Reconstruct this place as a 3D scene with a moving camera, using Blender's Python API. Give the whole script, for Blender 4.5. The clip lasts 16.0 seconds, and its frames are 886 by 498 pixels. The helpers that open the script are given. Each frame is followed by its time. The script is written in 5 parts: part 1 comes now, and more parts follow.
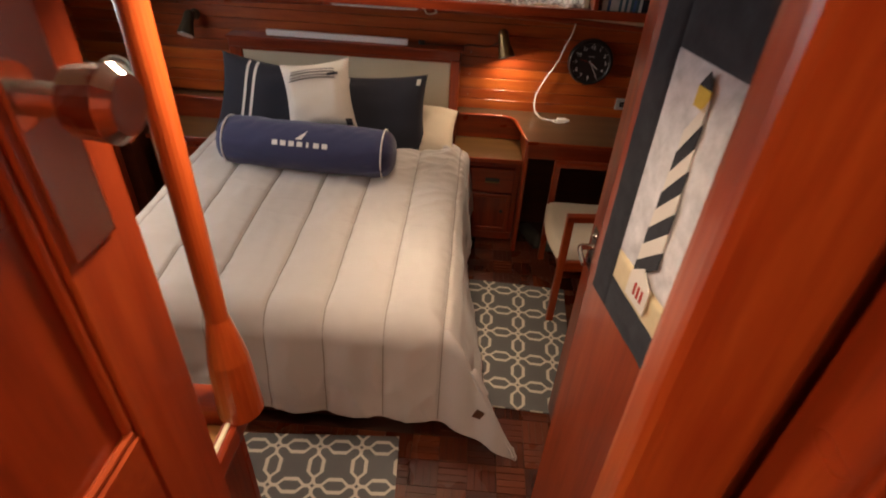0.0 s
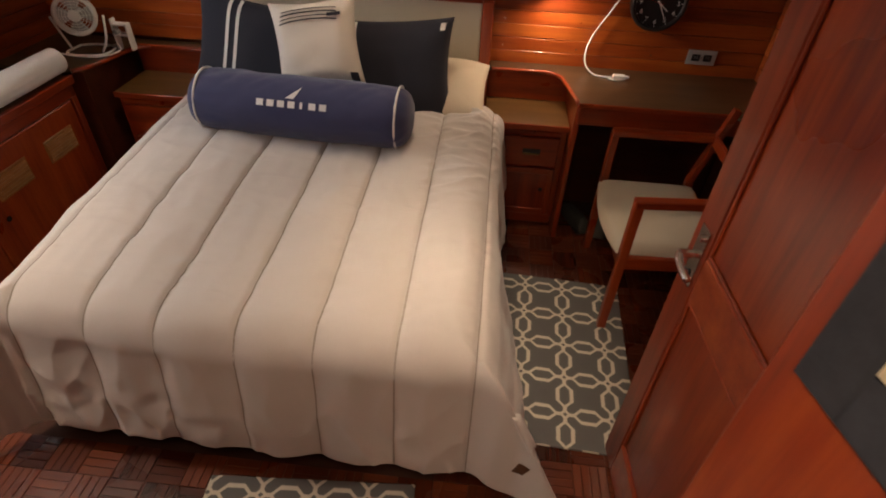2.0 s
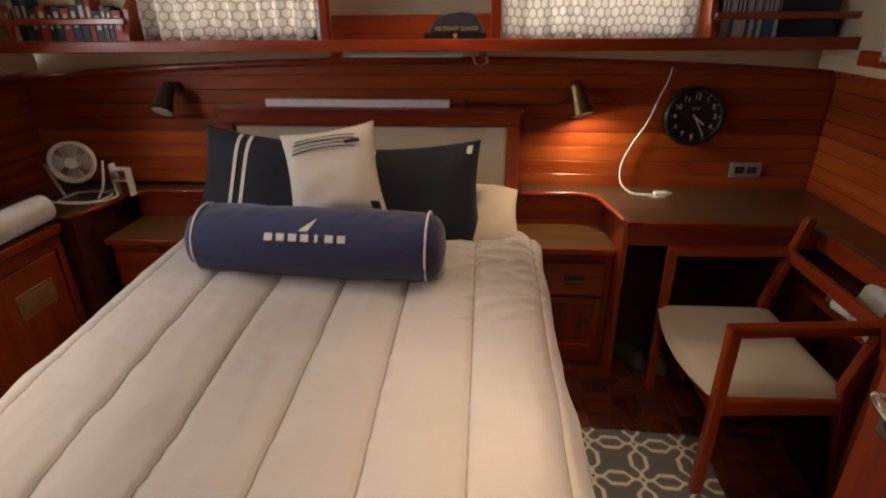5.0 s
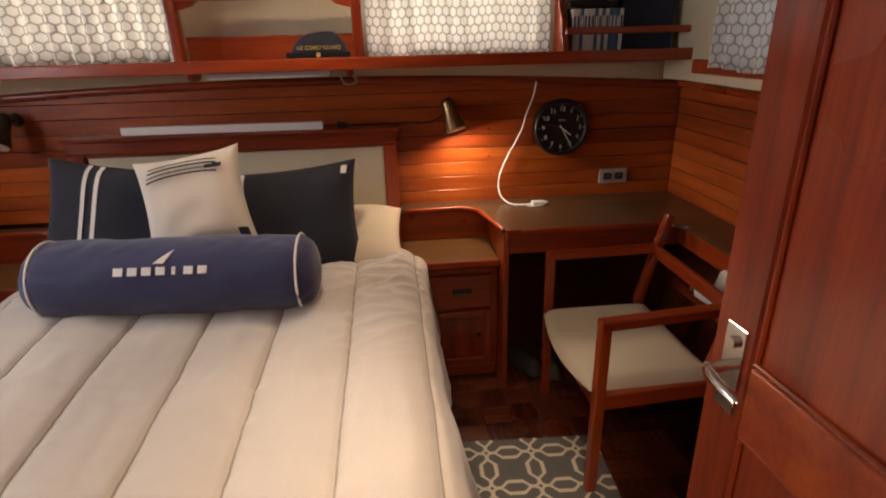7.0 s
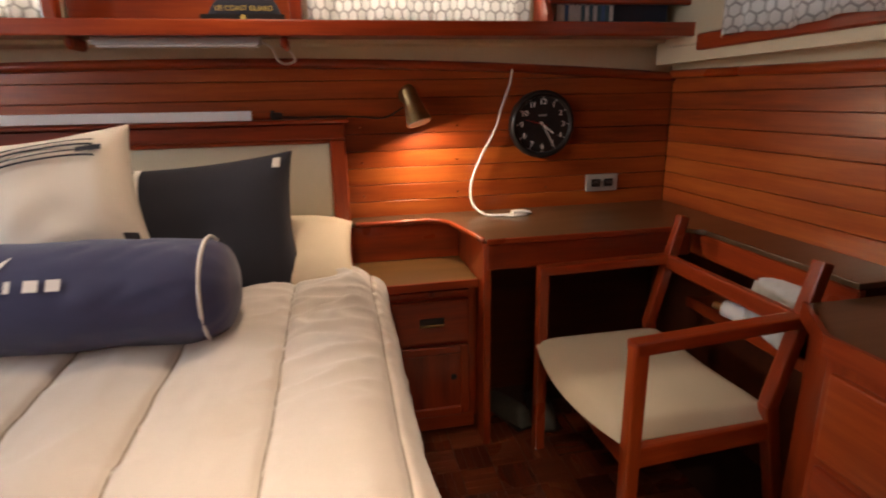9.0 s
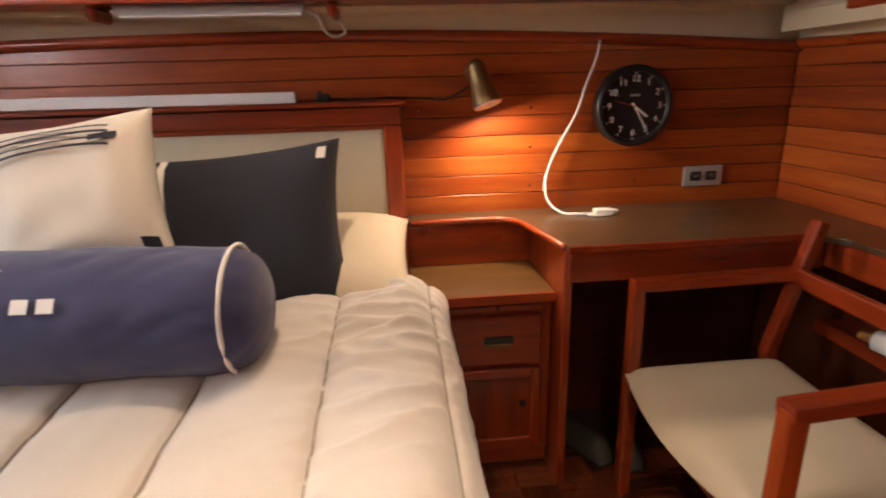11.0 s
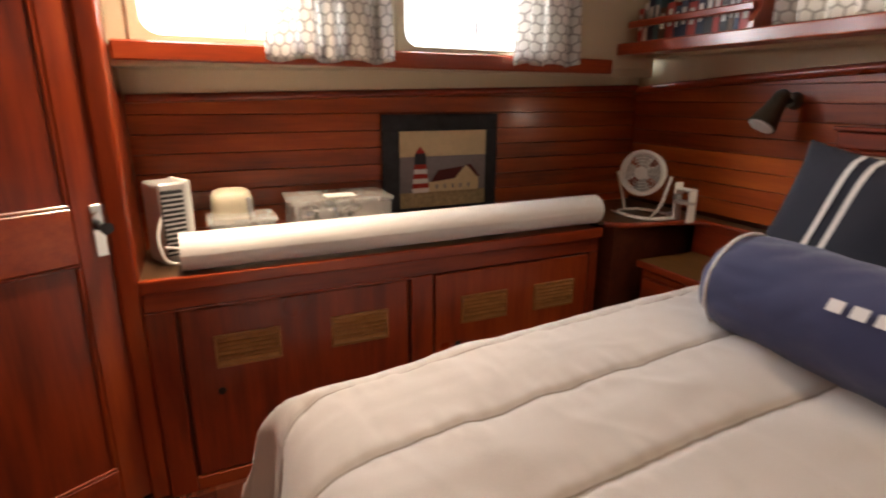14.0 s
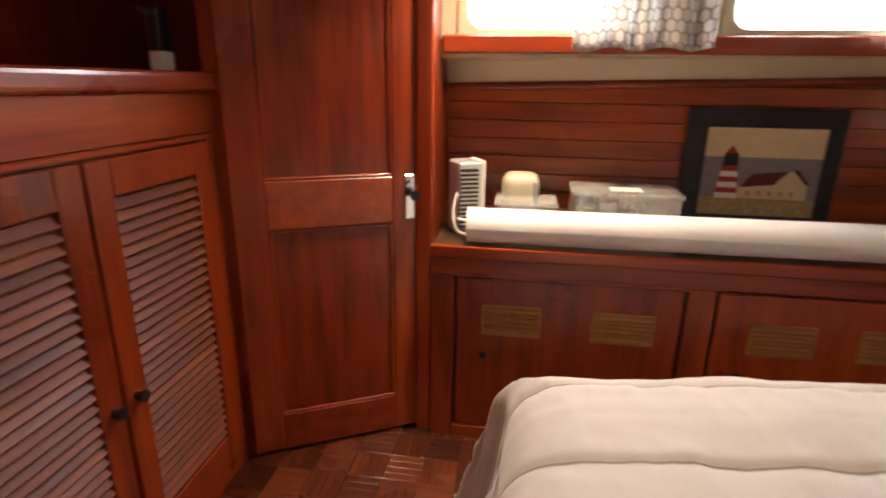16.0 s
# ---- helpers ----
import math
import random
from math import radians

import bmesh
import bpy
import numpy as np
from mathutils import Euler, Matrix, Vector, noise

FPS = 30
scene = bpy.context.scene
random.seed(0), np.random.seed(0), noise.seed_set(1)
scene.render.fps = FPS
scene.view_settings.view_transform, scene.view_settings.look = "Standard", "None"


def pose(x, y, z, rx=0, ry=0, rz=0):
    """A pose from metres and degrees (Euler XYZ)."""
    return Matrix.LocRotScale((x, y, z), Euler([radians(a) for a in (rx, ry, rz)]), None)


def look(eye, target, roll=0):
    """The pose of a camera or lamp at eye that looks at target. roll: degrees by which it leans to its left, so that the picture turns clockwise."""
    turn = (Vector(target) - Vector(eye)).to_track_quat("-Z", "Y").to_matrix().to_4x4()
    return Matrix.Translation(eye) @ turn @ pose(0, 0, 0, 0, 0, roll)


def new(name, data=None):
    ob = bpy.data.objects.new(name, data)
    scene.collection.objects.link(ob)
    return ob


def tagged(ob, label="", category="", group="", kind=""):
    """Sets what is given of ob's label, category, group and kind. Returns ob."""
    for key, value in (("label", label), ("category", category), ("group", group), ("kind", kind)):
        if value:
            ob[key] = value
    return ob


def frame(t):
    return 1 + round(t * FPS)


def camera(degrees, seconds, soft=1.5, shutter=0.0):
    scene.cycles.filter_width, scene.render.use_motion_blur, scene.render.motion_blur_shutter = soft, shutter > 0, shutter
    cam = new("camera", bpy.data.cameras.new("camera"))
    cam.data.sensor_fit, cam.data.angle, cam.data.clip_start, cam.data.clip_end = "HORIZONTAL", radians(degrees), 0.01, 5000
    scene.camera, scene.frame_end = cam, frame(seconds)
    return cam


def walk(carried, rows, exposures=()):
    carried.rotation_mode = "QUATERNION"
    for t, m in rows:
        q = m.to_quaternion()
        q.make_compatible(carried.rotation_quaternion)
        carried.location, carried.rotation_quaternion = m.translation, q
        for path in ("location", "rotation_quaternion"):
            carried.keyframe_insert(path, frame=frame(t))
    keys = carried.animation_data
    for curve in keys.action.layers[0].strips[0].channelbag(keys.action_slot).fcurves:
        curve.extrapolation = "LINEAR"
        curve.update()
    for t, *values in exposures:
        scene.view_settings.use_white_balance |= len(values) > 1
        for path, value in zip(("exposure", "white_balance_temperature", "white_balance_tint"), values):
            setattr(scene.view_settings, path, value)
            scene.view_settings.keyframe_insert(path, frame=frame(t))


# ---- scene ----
cam = camera(79.3, 16.0, soft=1.9, shutter=0.5)
PATH = [
    (0, (0.374, 0.661, 1.952), (0.318, 2.285, 0.786), 3.3),
    (0.5, (0.36, 0.805, 1.882), (0.311, 2.381, 0.652), 4.2),
    (1, (0.354, 0.934, 1.823), (0.279, 2.5, 0.581), 3.6),
    (1.5, (0.356, 1.079, 1.753), (0.237, 2.632, 0.5), 2.6),
    (2, (0.306, 1.149, 1.703), (0.196, 2.696, 0.44), 2.7),
    (2.5, (0.272, 1.218, 1.657), (0.15, 2.765, 0.395), 2.6),
    (3, (0.277, 1.272, 1.602), (0.107, 2.838, 0.37), 1.7),
    (3.2, (0.271, 1.291, 1.577), (0.087, 2.874, 0.368), 1.4),
    (5.3, (0.142, 1.444, 1.507), (0.018, 3.302, 0.775), -1.0),
    (5.5, (0.144, 1.451, 1.51), (0.048, 3.332, 0.835), -0.8),
    (6, (0.18, 1.463, 1.511), (0.179, 3.362, 0.883), -0.8),
    (6.5, (0.256, 1.443, 1.503), (0.355, 3.319, 0.818), -1.1),
    (7, (0.281, 1.45, 1.447), (0.452, 3.307, 0.724), -1.5),
    (7.5, (0.265, 1.534, 1.385), (0.457, 3.381, 0.644), -1.7),
    (8, (0.215, 1.66, 1.312), (0.443, 3.521, 0.616), -1.5),
    (8.5, (0.198, 1.797, 1.238), (0.487, 3.678, 0.622), -1.1),
    (9, (0.275, 1.842, 1.172), (0.636, 3.735, 0.635), -1.2),
    (9.2, (0.278, 1.867, 1.171), (0.727, 3.738, 0.624), -1.3),
    (11.3, (0.274, 2.13, 1.156), (0.273, 4.042, 0.57), -2.0),
    (11.5, (0.238, 2.097, 1.173), (0.083, 4.005, 0.592), -1.7),
    (12, (0.162, 2.084, 1.181), (-0.372, 3.929, 0.623), -0.6),
    (12.4, (0.122, 2.037, 1.175), (-0.715, 3.779, 0.66), 1.3),
    (12.5, (0.089, 2.025, 1.182), (-0.815, 3.724, 0.637), 0.4),
    (13, (0.027, 1.947, 1.197), (-1.219, 3.411, 0.644), 1.2),
    (13.5, (-0.006, 1.969, 1.197), (-1.561, 3.1, 0.644), 1.0),
    (13.8, (0.007, 2.012, 1.183), (-1.701, 2.907, 0.653), 0.5),
    (14, (-0.023, 1.966, 1.193), (-1.77, 2.772, 0.649), 0.3),
    (14.5, (-0.042, 1.949, 1.197), (-1.893, 2.473, 0.65), -0.3),
    (15, (-0.067, 1.917, 1.199), (-1.949, 2.273, 0.625), -0.3),
    (15.5, (-0.062, 1.887, 1.203), (-1.955, 2.096, 0.591), 0.5),
    (16, (-0.012, 2.059, 1.197), (-1.902, 1.786, 0.604), 0.9),
]
EXPO = [(0.0, -0.05), (1.0, -0.15), (3.2, -0.2), (5.4, -0.25), (6.3, -0.1), (7.5, 0.25), (9.0, 0.4), (11.5, 0.8), (12.0, 0.6), (12.5, 0.4), (14.0, 0.3), (16.0, 0.45)]
walk(cam, [(t, look(eye, target, roll)) for t, eye, target, roll in PATH], EXPO)

# ---- world and lights ----
world = bpy.data.worlds.new("sky")
scene.world = world
world.use_nodes = True
wn = world.node_tree
sky = wn.nodes.new("ShaderNodeTexSky")
sky.sky_type, sky.sun_disc = "NISHITA", False
sky.sun_elevation, sky.sun_rotation = radians(35), radians(12)
wn.links.new(sky.outputs[0], wn.nodes["Background"].inputs[0])
wn.nodes["Background"].inputs[1].default_value = 0.15
sun_data = bpy.data.lights.new("sun", "SUN")
sun_data.energy, sun_data.angle, sun_data.color = 2.5, radians(0.6), (1.0, 0.93, 0.82)
sun = new("sun", sun_data)
sun.matrix_world = look((-2, 12, 6.3), (0, 3, 0))


def area(name, eye, target, sx, sy, watts, color):
    d = bpy.data.lights.new(name, "AREA")
    d.shape, d.size, d.size_y, d.energy, d.color = "RECTANGLE", sx, sy, watts, color
    ob = new(name, d)
    ob.matrix_world = look(eye, target)
    return ob


DAY = (0.97, 0.97, 1.0)
WARM = (1.0, 0.76, 0.54)
area("window_light", (-1.86, 2.05, 1.52), (0.2, 2.3, 0.9), 0.45, 0.28, 10.0, DAY)
area("window_light", (-1.86, 2.86, 1.52), (0.2, 2.9, 0.9), 0.45, 0.28, 10.0, DAY)
area("window_light", (-0.83, 3.86, 1.56), (-0.83, 2.0, 1.2), 0.60, 0.30, 5.5, (1.0, 0.88, 0.74))
area("window_light", (0.57, 3.86, 1.56), (0.57, 2.0, 1.2), 0.60, 0.30, 5.5, (1.0, 0.88, 0.74))
area("window_light", (1.66, 2.95, 1.52), (0.2, 2.8, 1.0), 0.60, 0.28, 0.5, DAY)
HALL_W = 20.0

# ---- materials ----


def material(name, rough=0.5, metal=0.0):
    m = bpy.data.materials.new(name)
    m.use_nodes = True
    p = m.node_tree.nodes["Principled BSDF"]
    p.inputs["Roughness"].default_value, p.inputs["Metallic"].default_value = rough, metal
    return m, m.node_tree, p


def node(nt, kind, **kw):
    n = nt.nodes.new(kind)
    for k, v in kw.items():
        if k == "operation":
            n.operation = v
        elif k == "data_type":
            n.data_type = v
        elif k == "blend_type":
            n.blend_type = v
    return n


def math_node(nt, op, a, b=None):
    n = node(nt, "ShaderNodeMath", operation=op)
    if op == "MULTIPLY_ADD":
        n.inputs[2].default_value = 0.0
    for i, v in enumerate((a, b)):
        if v is None:
            continue
        if isinstance(v, (int, float)):
            n.inputs[i].default_value = v
        else:
            nt.links.new(v, n.inputs[i])
    return n.outputs[0]


def vmath(nt, op, a, b=None):
    n = node(nt, "ShaderNodeVectorMath", operation=op)
    for i, v in enumerate((a, b)):
        if v is None:
            continue
        if isinstance(v, tuple):
            n.inputs[i].default_value = v
        else:
            nt.links.new(v, n.inputs[i])
    return n.outputs["Value"] if op == "DOT_PRODUCT" else n.outputs[0]


def ramp(nt, fac, stops):
    r = nt.nodes.new("ShaderNodeValToRGB")
    el = r.color_ramp.elements
    el[0].position, el[0].color = stops[0][0], (*stops[0][1], 1)
    el[1].position, el[1].color = stops[-1][0], (*stops[-1][1], 1)
    for pos, c in stops[1:-1]:
        e = el.new(pos)
        e.color = (*c, 1)
    nt.links.new(fac, r.inputs[0])
    return r.outputs[0]


def noise_tex(nt, vec, scale, detail=4.0, rough=0.55):
    n = nt.nodes.new("ShaderNodeTexNoise")
    n.inputs["Scale"].default_value, n.inputs["Detail"].default_value, n.inputs["Roughness"].default_value = scale, detail, rough
    if vec is not None:
        nt.links.new(vec, n.inputs["Vector"])
    return n.outputs["Fac"]


def mapped(nt, scale, kind="Object"):
    c = nt.nodes.new("ShaderNodeTexCoord")
    m = nt.nodes.new("ShaderNodeMapping")
    m.inputs["Scale"].default_value = scale
    info = nt.nodes.new("ShaderNodeObjectInfo")
    off = vmath(nt, "ADD", c.outputs[kind], None)
    comb = nt.nodes.new("ShaderNodeCombineXYZ")
    big = math_node(nt, "MULTIPLY", info.outputs["Random"], 37.0)
    for i in range(3):
        nt.links.new(big, comb.inputs[i])
    nt.links.new(comb.outputs[0], off.node.inputs[1])
    nt.links.new(off, m.inputs[0])
    return m.outputs[0], info.outputs["Random"]


def bump(nt, p, height, strength, dist=0.01):
    b = nt.nodes.new("ShaderNodeBump")
    b.inputs["Strength"].default_value, b.inputs["Distance"].default_value = strength, dist
    nt.links.new(height, b.inputs["Height"])
    nt.links.new(b.outputs[0], p.inputs["Normal"])


def wood(name, axis, dark, mid, light, rough=0.28, coat=0.35, vary=0.35):
    m, nt, p = material(name, rough)
    sc = [9.0, 9.0, 9.0]
    sc[axis] = 0.9
    v, rnd = mapped(nt, tuple(sc))
    n1 = noise_tex(nt, v, 2.2, 6, 0.6)
    fine = [130.0, 130.0, 130.0]
    fine[axis] = 5.0
    v2, _ = mapped(nt, tuple(fine))
    n2 = noise_tex(nt, v2, 1.0, 3, 0.6)
    v3, _ = mapped(nt, (1.6, 1.6, 1.6))
    n3 = noise_tex(nt, v3, 1.5, 3, 0.5)
    f = math_node(nt, "ADD", math_node(nt, "MULTIPLY", n1, 0.75), math_node(nt, "MULTIPLY", n2, 0.22))
    f = math_node(nt, "ADD", f, math_node(nt, "MULTIPLY", math_node(nt, "SUBTRACT", rnd, 0.5), vary * 0.5))
    f = math_node(nt, "ADD", f, math_node(nt, "MULTIPLY", math_node(nt, "SUBTRACT", n3, 0.5), 0.35))
    nt.links.new(ramp(nt, f, [(0.22, dark), (0.5, mid), (0.78, light)]), p.inputs["Base Color"])
    rr = nt.nodes.new("ShaderNodeMapRange")
    rr.inputs[3].default_value, rr.inputs[4].default_value = rough - 0.08, rough + 0.14
    nt.links.new(n3, rr.inputs[0])
    nt.links.new(rr.outputs[0], p.inputs["Roughness"])
    p.inputs["Coat Weight"].default_value = coat
    p.inputs["Coat Roughness"].default_value = 0.16
    bump(nt, p, n2, 0.12, 0.002)
    return m


MD, MM, ML = (0.10, 0.011, 0.004), (0.27, 0.035, 0.007), (0.43, 0.082, 0.014)
WX, WY, WZ = (wood("mahogany_" + n, a, MD, MM, ML) for a, n in ((0, "across"), (1, "along"), (2, "upright")))
PX, PY = (wood("plank_mahogany_" + n, a, (0.13, 0.022, 0.006), (0.33, 0.062, 0.011), (0.52, 0.135, 0.022), 0.3, 0.3, 0.5) for a, n in ((0, "across"), (1, "along")))
LOUV = wood("louvre_mahogany", 0, (0.09, 0.016, 0.006), (0.19, 0.040, 0.014), (0.30, 0.075, 0.026), 0.5, 0.0)
PARQ = wood("parquet_mahogany", 1, (0.04, 0.008, 0.004), (0.09, 0.019, 0.007), (0.17, 0.04, 0.014), 0.25, 0.4, 0.9)
TEAK = wood("teak_counter", 0, (0.22, 0.085, 0.022), (0.34, 0.15, 0.04), (0.45, 0.22, 0.07), 0.35, 0.2)
LAM = wood("walnut_laminate", 0, (0.045, 0.024, 0.012), (0.085, 0.048, 0.024), (0.13, 0.078, 0.04), 0.3, 0.25, 0.1)
NTOP = wood("brown_laminate", 0, (0.075, 0.035, 0.010), (0.125, 0.060, 0.018), (0.18, 0.095, 0.030), 0.3, 0.25, 0.1)
# Mahogany with shade put into its colour for recessed backs; also the bed plinth.
SHADE_DARKWOOD = wood("shadow_mahogany", 0, (0.04, 0.009, 0.004), (0.08, 0.018, 0.006), (0.13, 0.03, 0.009), 0.4, 0.1)


def plain(name, c, rough=0.5, metal=0.0, grain=60.0, amount=0.12, bumpy=0.15, sheen=0.0):
    m, nt, p = material(name, rough, metal)
    v, rnd = mapped(nt, (1, 1, 1))
    n1 = noise_tex(nt, v, grain, 4, 0.6)
    n2 = noise_tex(nt, v, 3.0, 3, 0.5)
    f = math_node(nt, "ADD", math_node(nt, "MULTIPLY", n1, 0.5), math_node(nt, "MULTIPLY", n2, 0.5))
    lo = tuple(x * (1 - amount) for x in c)
    hi = tuple(min(1, x * (1 + amount)) for x in c)
    nt.links.new(ramp(nt, f, [(0.3, lo), (0.7, hi)]), p.inputs["Base Color"])
    if bumpy:
        bump(nt, p, n1, bumpy, 0.003)
    if sheen:
        p.inputs["Sheen Weight"].default_value = sheen
    return m


CREAM = plain("cream_vinyl", (0.60, 0.52, 0.36), 0.45, grain=220, amount=0.06)
CEIL = plain("ceiling_cream", (0.70, 0.64, 0.50), 0.6, grain=90, amount=0.05)
HBPAD = plain("headboard_vinyl", (0.54, 0.48, 0.36), 0.55, grain=300, amount=0.06)
COMF = plain("comforter_cotton", (0.54, 0.49, 0.45), 0.9, grain=420, amount=0.07, bumpy=0.25, sheen=0.3)
SHEET = plain("sheet_cotton", (0.66, 0.56, 0.42), 0.9, grain=300, amount=0.06, bumpy=0.3)
NAVY = plain("navy_canvas", (0.017, 0.018, 0.030), 0.85, grain=500, amount=0.2, bumpy=0.3, sheen=0.04)
BLUE = plain("bolster_blue_cotton", (0.034, 0.038, 0.105), 0.85, grain=380, amount=0.12, bumpy=0.3, sheen=0.25)
OFFW = plain("offwhite_cotton", (0.70, 0.64, 0.56), 0.9, grain=400, amount=0.06, bumpy=0.3)
WHITE = plain("white_plastic", (0.75, 0.74, 0.71), 0.35, grain=30, amount=0.04, bumpy=0.03)
PAPER = plain("white_paper", (0.80, 0.78, 0.76), 0.7, grain=40, amount=0.04, bumpy=0.08)
BLACK = plain("black_plastic", (0.012, 0.012, 0.013), 0.35, grain=60, amount=0.2, bumpy=0.05)
GREY = plain("grey_plastic", (0.25, 0.25, 0.25), 0.4, grain=60, amount=0.08, bumpy=0.05)
SILVER = plain("silver_plastic", (0.45, 0.45, 0.44), 0.35, 0.3, grain=60, amount=0.06, bumpy=0.05)
CHROME = plain("chrome", (0.75, 0.74, 0.72), 0.14, 1.0, grain=25, amount=0.08, bumpy=0.03)
BRASS = plain("aged_brass", (0.30, 0.20, 0.09), 0.35, 1.0, grain=40, amount=0.25, bumpy=0.1)
PEWTER = plain("dark_pewter", (0.10, 0.085, 0.06), 0.5, 0.7, grain=60, amount=0.25, bumpy=0.2)
SEATF = plain("chair_seat_fabric", (0.52, 0.45, 0.34), 0.9, grain=500, amount=0.08, bumpy=0.3)
BEIGE = plain("beige_plastic", (0.50, 0.46, 0.34), 0.45, grain=30, amount=0.05, bumpy=0.03)
QDARK = plain("quilt_charcoal_cotton", (0.030, 0.031, 0.036), 0.95, grain=30, amount=0.45, bumpy=0.4)
QSKY = plain("quilt_mottled_sky", (0.62, 0.60, 0.60), 0.95, grain=22, amount=0.5, bumpy=0.6)
QCREAM = plain("quilt_cream_cotton", (0.66, 0.54, 0.33), 0.95, grain=40, amount=0.12, bumpy=0.4)
QGREY = plain("quilt_slate_cotton", (0.24, 0.22, 0.23), 0.95, grain=60, amount=0.15, bumpy=0.3)
QSAND = plain("quilt_pebble_cotton", (0.38, 0.29, 0.16), 0.95, grain=70, amount=0.6, bumpy=0.4)
RED = plain("red_cloth", (0.38, 0.03, 0.02), 0.8, grain=120, amount=0.15)
MAROON = plain("maroon_cloth", (0.10, 0.015, 0.013), 0.8, grain=120, amount=0.15)
YELLOW = plain("yellow_cloth", (0.65, 0.45, 0.06), 0.8, grain=120, amount=0.12)
LEATHER = plain("brown_leather_tag", (0.10, 0.045, 0.02), 0.6, grain=90, amount=0.25)
GOLD = plain("gold_thread", (0.50, 0.36, 0.08), 0.6, grain=90, amount=0.2)
SHOE = plain("grey_rubber", (0.07, 0.07, 0.06), 0.7, grain=90, amount=0.3)
JUTE = plain("cream_piping", (0.75, 0.72, 0.68), 0.8, grain=200, amount=0.05)
SEAM = plain("seam_thread", (0.30, 0.26, 0.22), 0.9, grain=300, amount=0.15)
CARPET = plain("dark_carpet", (0.05, 0.02, 0.012), 0.95, grain=200, amount=0.3, bumpy=0.5)


def glass_like(name, tint, alpha):
    m, nt, p = material(name, 0.15)
    v, _ = mapped(nt, (1, 1, 1))
    nt.links.new(ramp(nt, noise_tex(nt, v, 14, 3), [(0.3, tuple(c * 0.8 for c in tint)), (0.7, tint)]), p.inputs["Base Color"])
    p.inputs["Alpha"].default_value = alpha
    return m


CLEAR = glass_like("clear_plastic", (0.75, 0.75, 0.73), 0.35)
PANE = glass_like("window_glass", (0.9, 0.92, 0.92), 0.06)


def curtain_material():
    m, nt, p = material("curtain_hexagon_print", 0.9)
    uv = nt.nodes.new("ShaderNodeUVMap").outputs[0]
    q = vmath(nt, "ADD", vmath(nt, "MULTIPLY", uv, (1 / 0.036, 1 / 0.036, 0)), (40.0, 40.0 * 1.7320508, 0))
    s3 = 1.7320508
    a = vmath(nt, "SUBTRACT", vmath(nt, "MODULO", q, (1, s3, 1)), (0.5, s3 / 2, 0))
    b = vmath(nt, "SUBTRACT", vmath(nt, "MODULO", vmath(nt, "ADD", q, (0.5, s3 / 2, 0)), (1, s3, 1)), (0.5, s3 / 2, 0))

    def hexd(vv):
        ab = vmath(nt, "ABSOLUTE", vv)
        d = vmath(nt, "DOT_PRODUCT", ab, (0.5, 0.8660254, 0))
        sp = nt.nodes.new("ShaderNodeSeparateXYZ")
        nt.links.new(ab, sp.inputs[0])
        return math_node(nt, "MAXIMUM", d, sp.outputs[0])

    d = math_node(nt, "MINIMUM", hexd(a), hexd(b))
    v, _ = mapped(nt, (1, 1, 1))
    weave = noise_tex(nt, v, 300, 2)
    col = ramp(nt, d, [(0.0, (0.80, 0.78, 0.75)), (0.40, (0.78, 0.76, 0.73)), (0.435, (0.42, 0.40, 0.38)), (0.5, (0.38, 0.36, 0.35))])
    nt.links.new(col, p.inputs["Base Color"])
    bump(nt, p, weave, 0.2, 0.002)
    tr = nt.nodes.new("ShaderNodeBsdfTranslucent")
    nt.links.new(col, tr.inputs[0])
    mx = nt.nodes.new("ShaderNodeMixShader")
    mx.inputs[0].default_value = 0.5
    nt.links.new(p.outputs[0], mx.inputs[1])
    nt.links.new(tr.outputs[0], mx.inputs[2])
    nt.links.new(mx.outputs[0], nt.nodes["Material Output"].inputs[0])
    return m


def rug_material():
    m, nt, p = material("rug_trellis_weave", 0.95)
    uv = nt.nodes.new("ShaderNodeUVMap").outputs[0]
    sp = nt.nodes.new("ShaderNodeSeparateXYZ")
    nt.links.new(uv, sp.inputs[0])
    P = 0.168

    def cell(o):
        f = math_node(nt, "FRACT", math_node(nt, "ADD", math_node(nt, "DIVIDE", sp.outputs[o], P), 20.3))
        return math_node(nt, "ABSOLUTE", math_node(nt, "SUBTRACT", f, 0.5))

    ax, ay = cell(0), cell(1)

    def strand(p, q):
        """A link between two knots, then the neck that joins it to the knot."""
        link = math_node(nt, "ABSOLUTE", math_node(nt, "SUBTRACT", q, math_node(nt, "MINIMUM", math_node(nt, "SUBTRACT", p, 0.19), 0.155)))
        neck = math_node(nt, "MAXIMUM", q, math_node(nt, "SUBTRACT", math_node(nt, "ABSOLUTE", math_node(nt, "SUBTRACT", p, 0.14)), 0.05))
        return math_node(nt, "MINIMUM", link, neck)

    knot = math_node(nt, "ABSOLUTE", math_node(nt, "SUBTRACT", math_node(nt, "ADD", ax, ay), 0.095))
    d = math_node(nt, "MINIMUM", math_node(nt, "MINIMUM", strand(ax, ay), strand(ay, ax)), knot)
    v, _ = mapped(nt, (1, 1, 1))
    n = noise_tex(nt, v, 260, 3)
    d2 = math_node(nt, "ADD", d, math_node(nt, "MULTIPLY", math_node(nt, "SUBTRACT", n, 0.5), 0.05))
    nt.links.new(ramp(nt, d2, [(0.0, (0.62, 0.56, 0.45)), (0.036, (0.60, 0.54, 0.43)), (0.052, (0.13, 0.125, 0.12)), (0.5, (0.115, 0.11, 0.108))]), p.inputs["Base Color"])
    bump(nt, p, n, 0.6, 0.004)
    return m


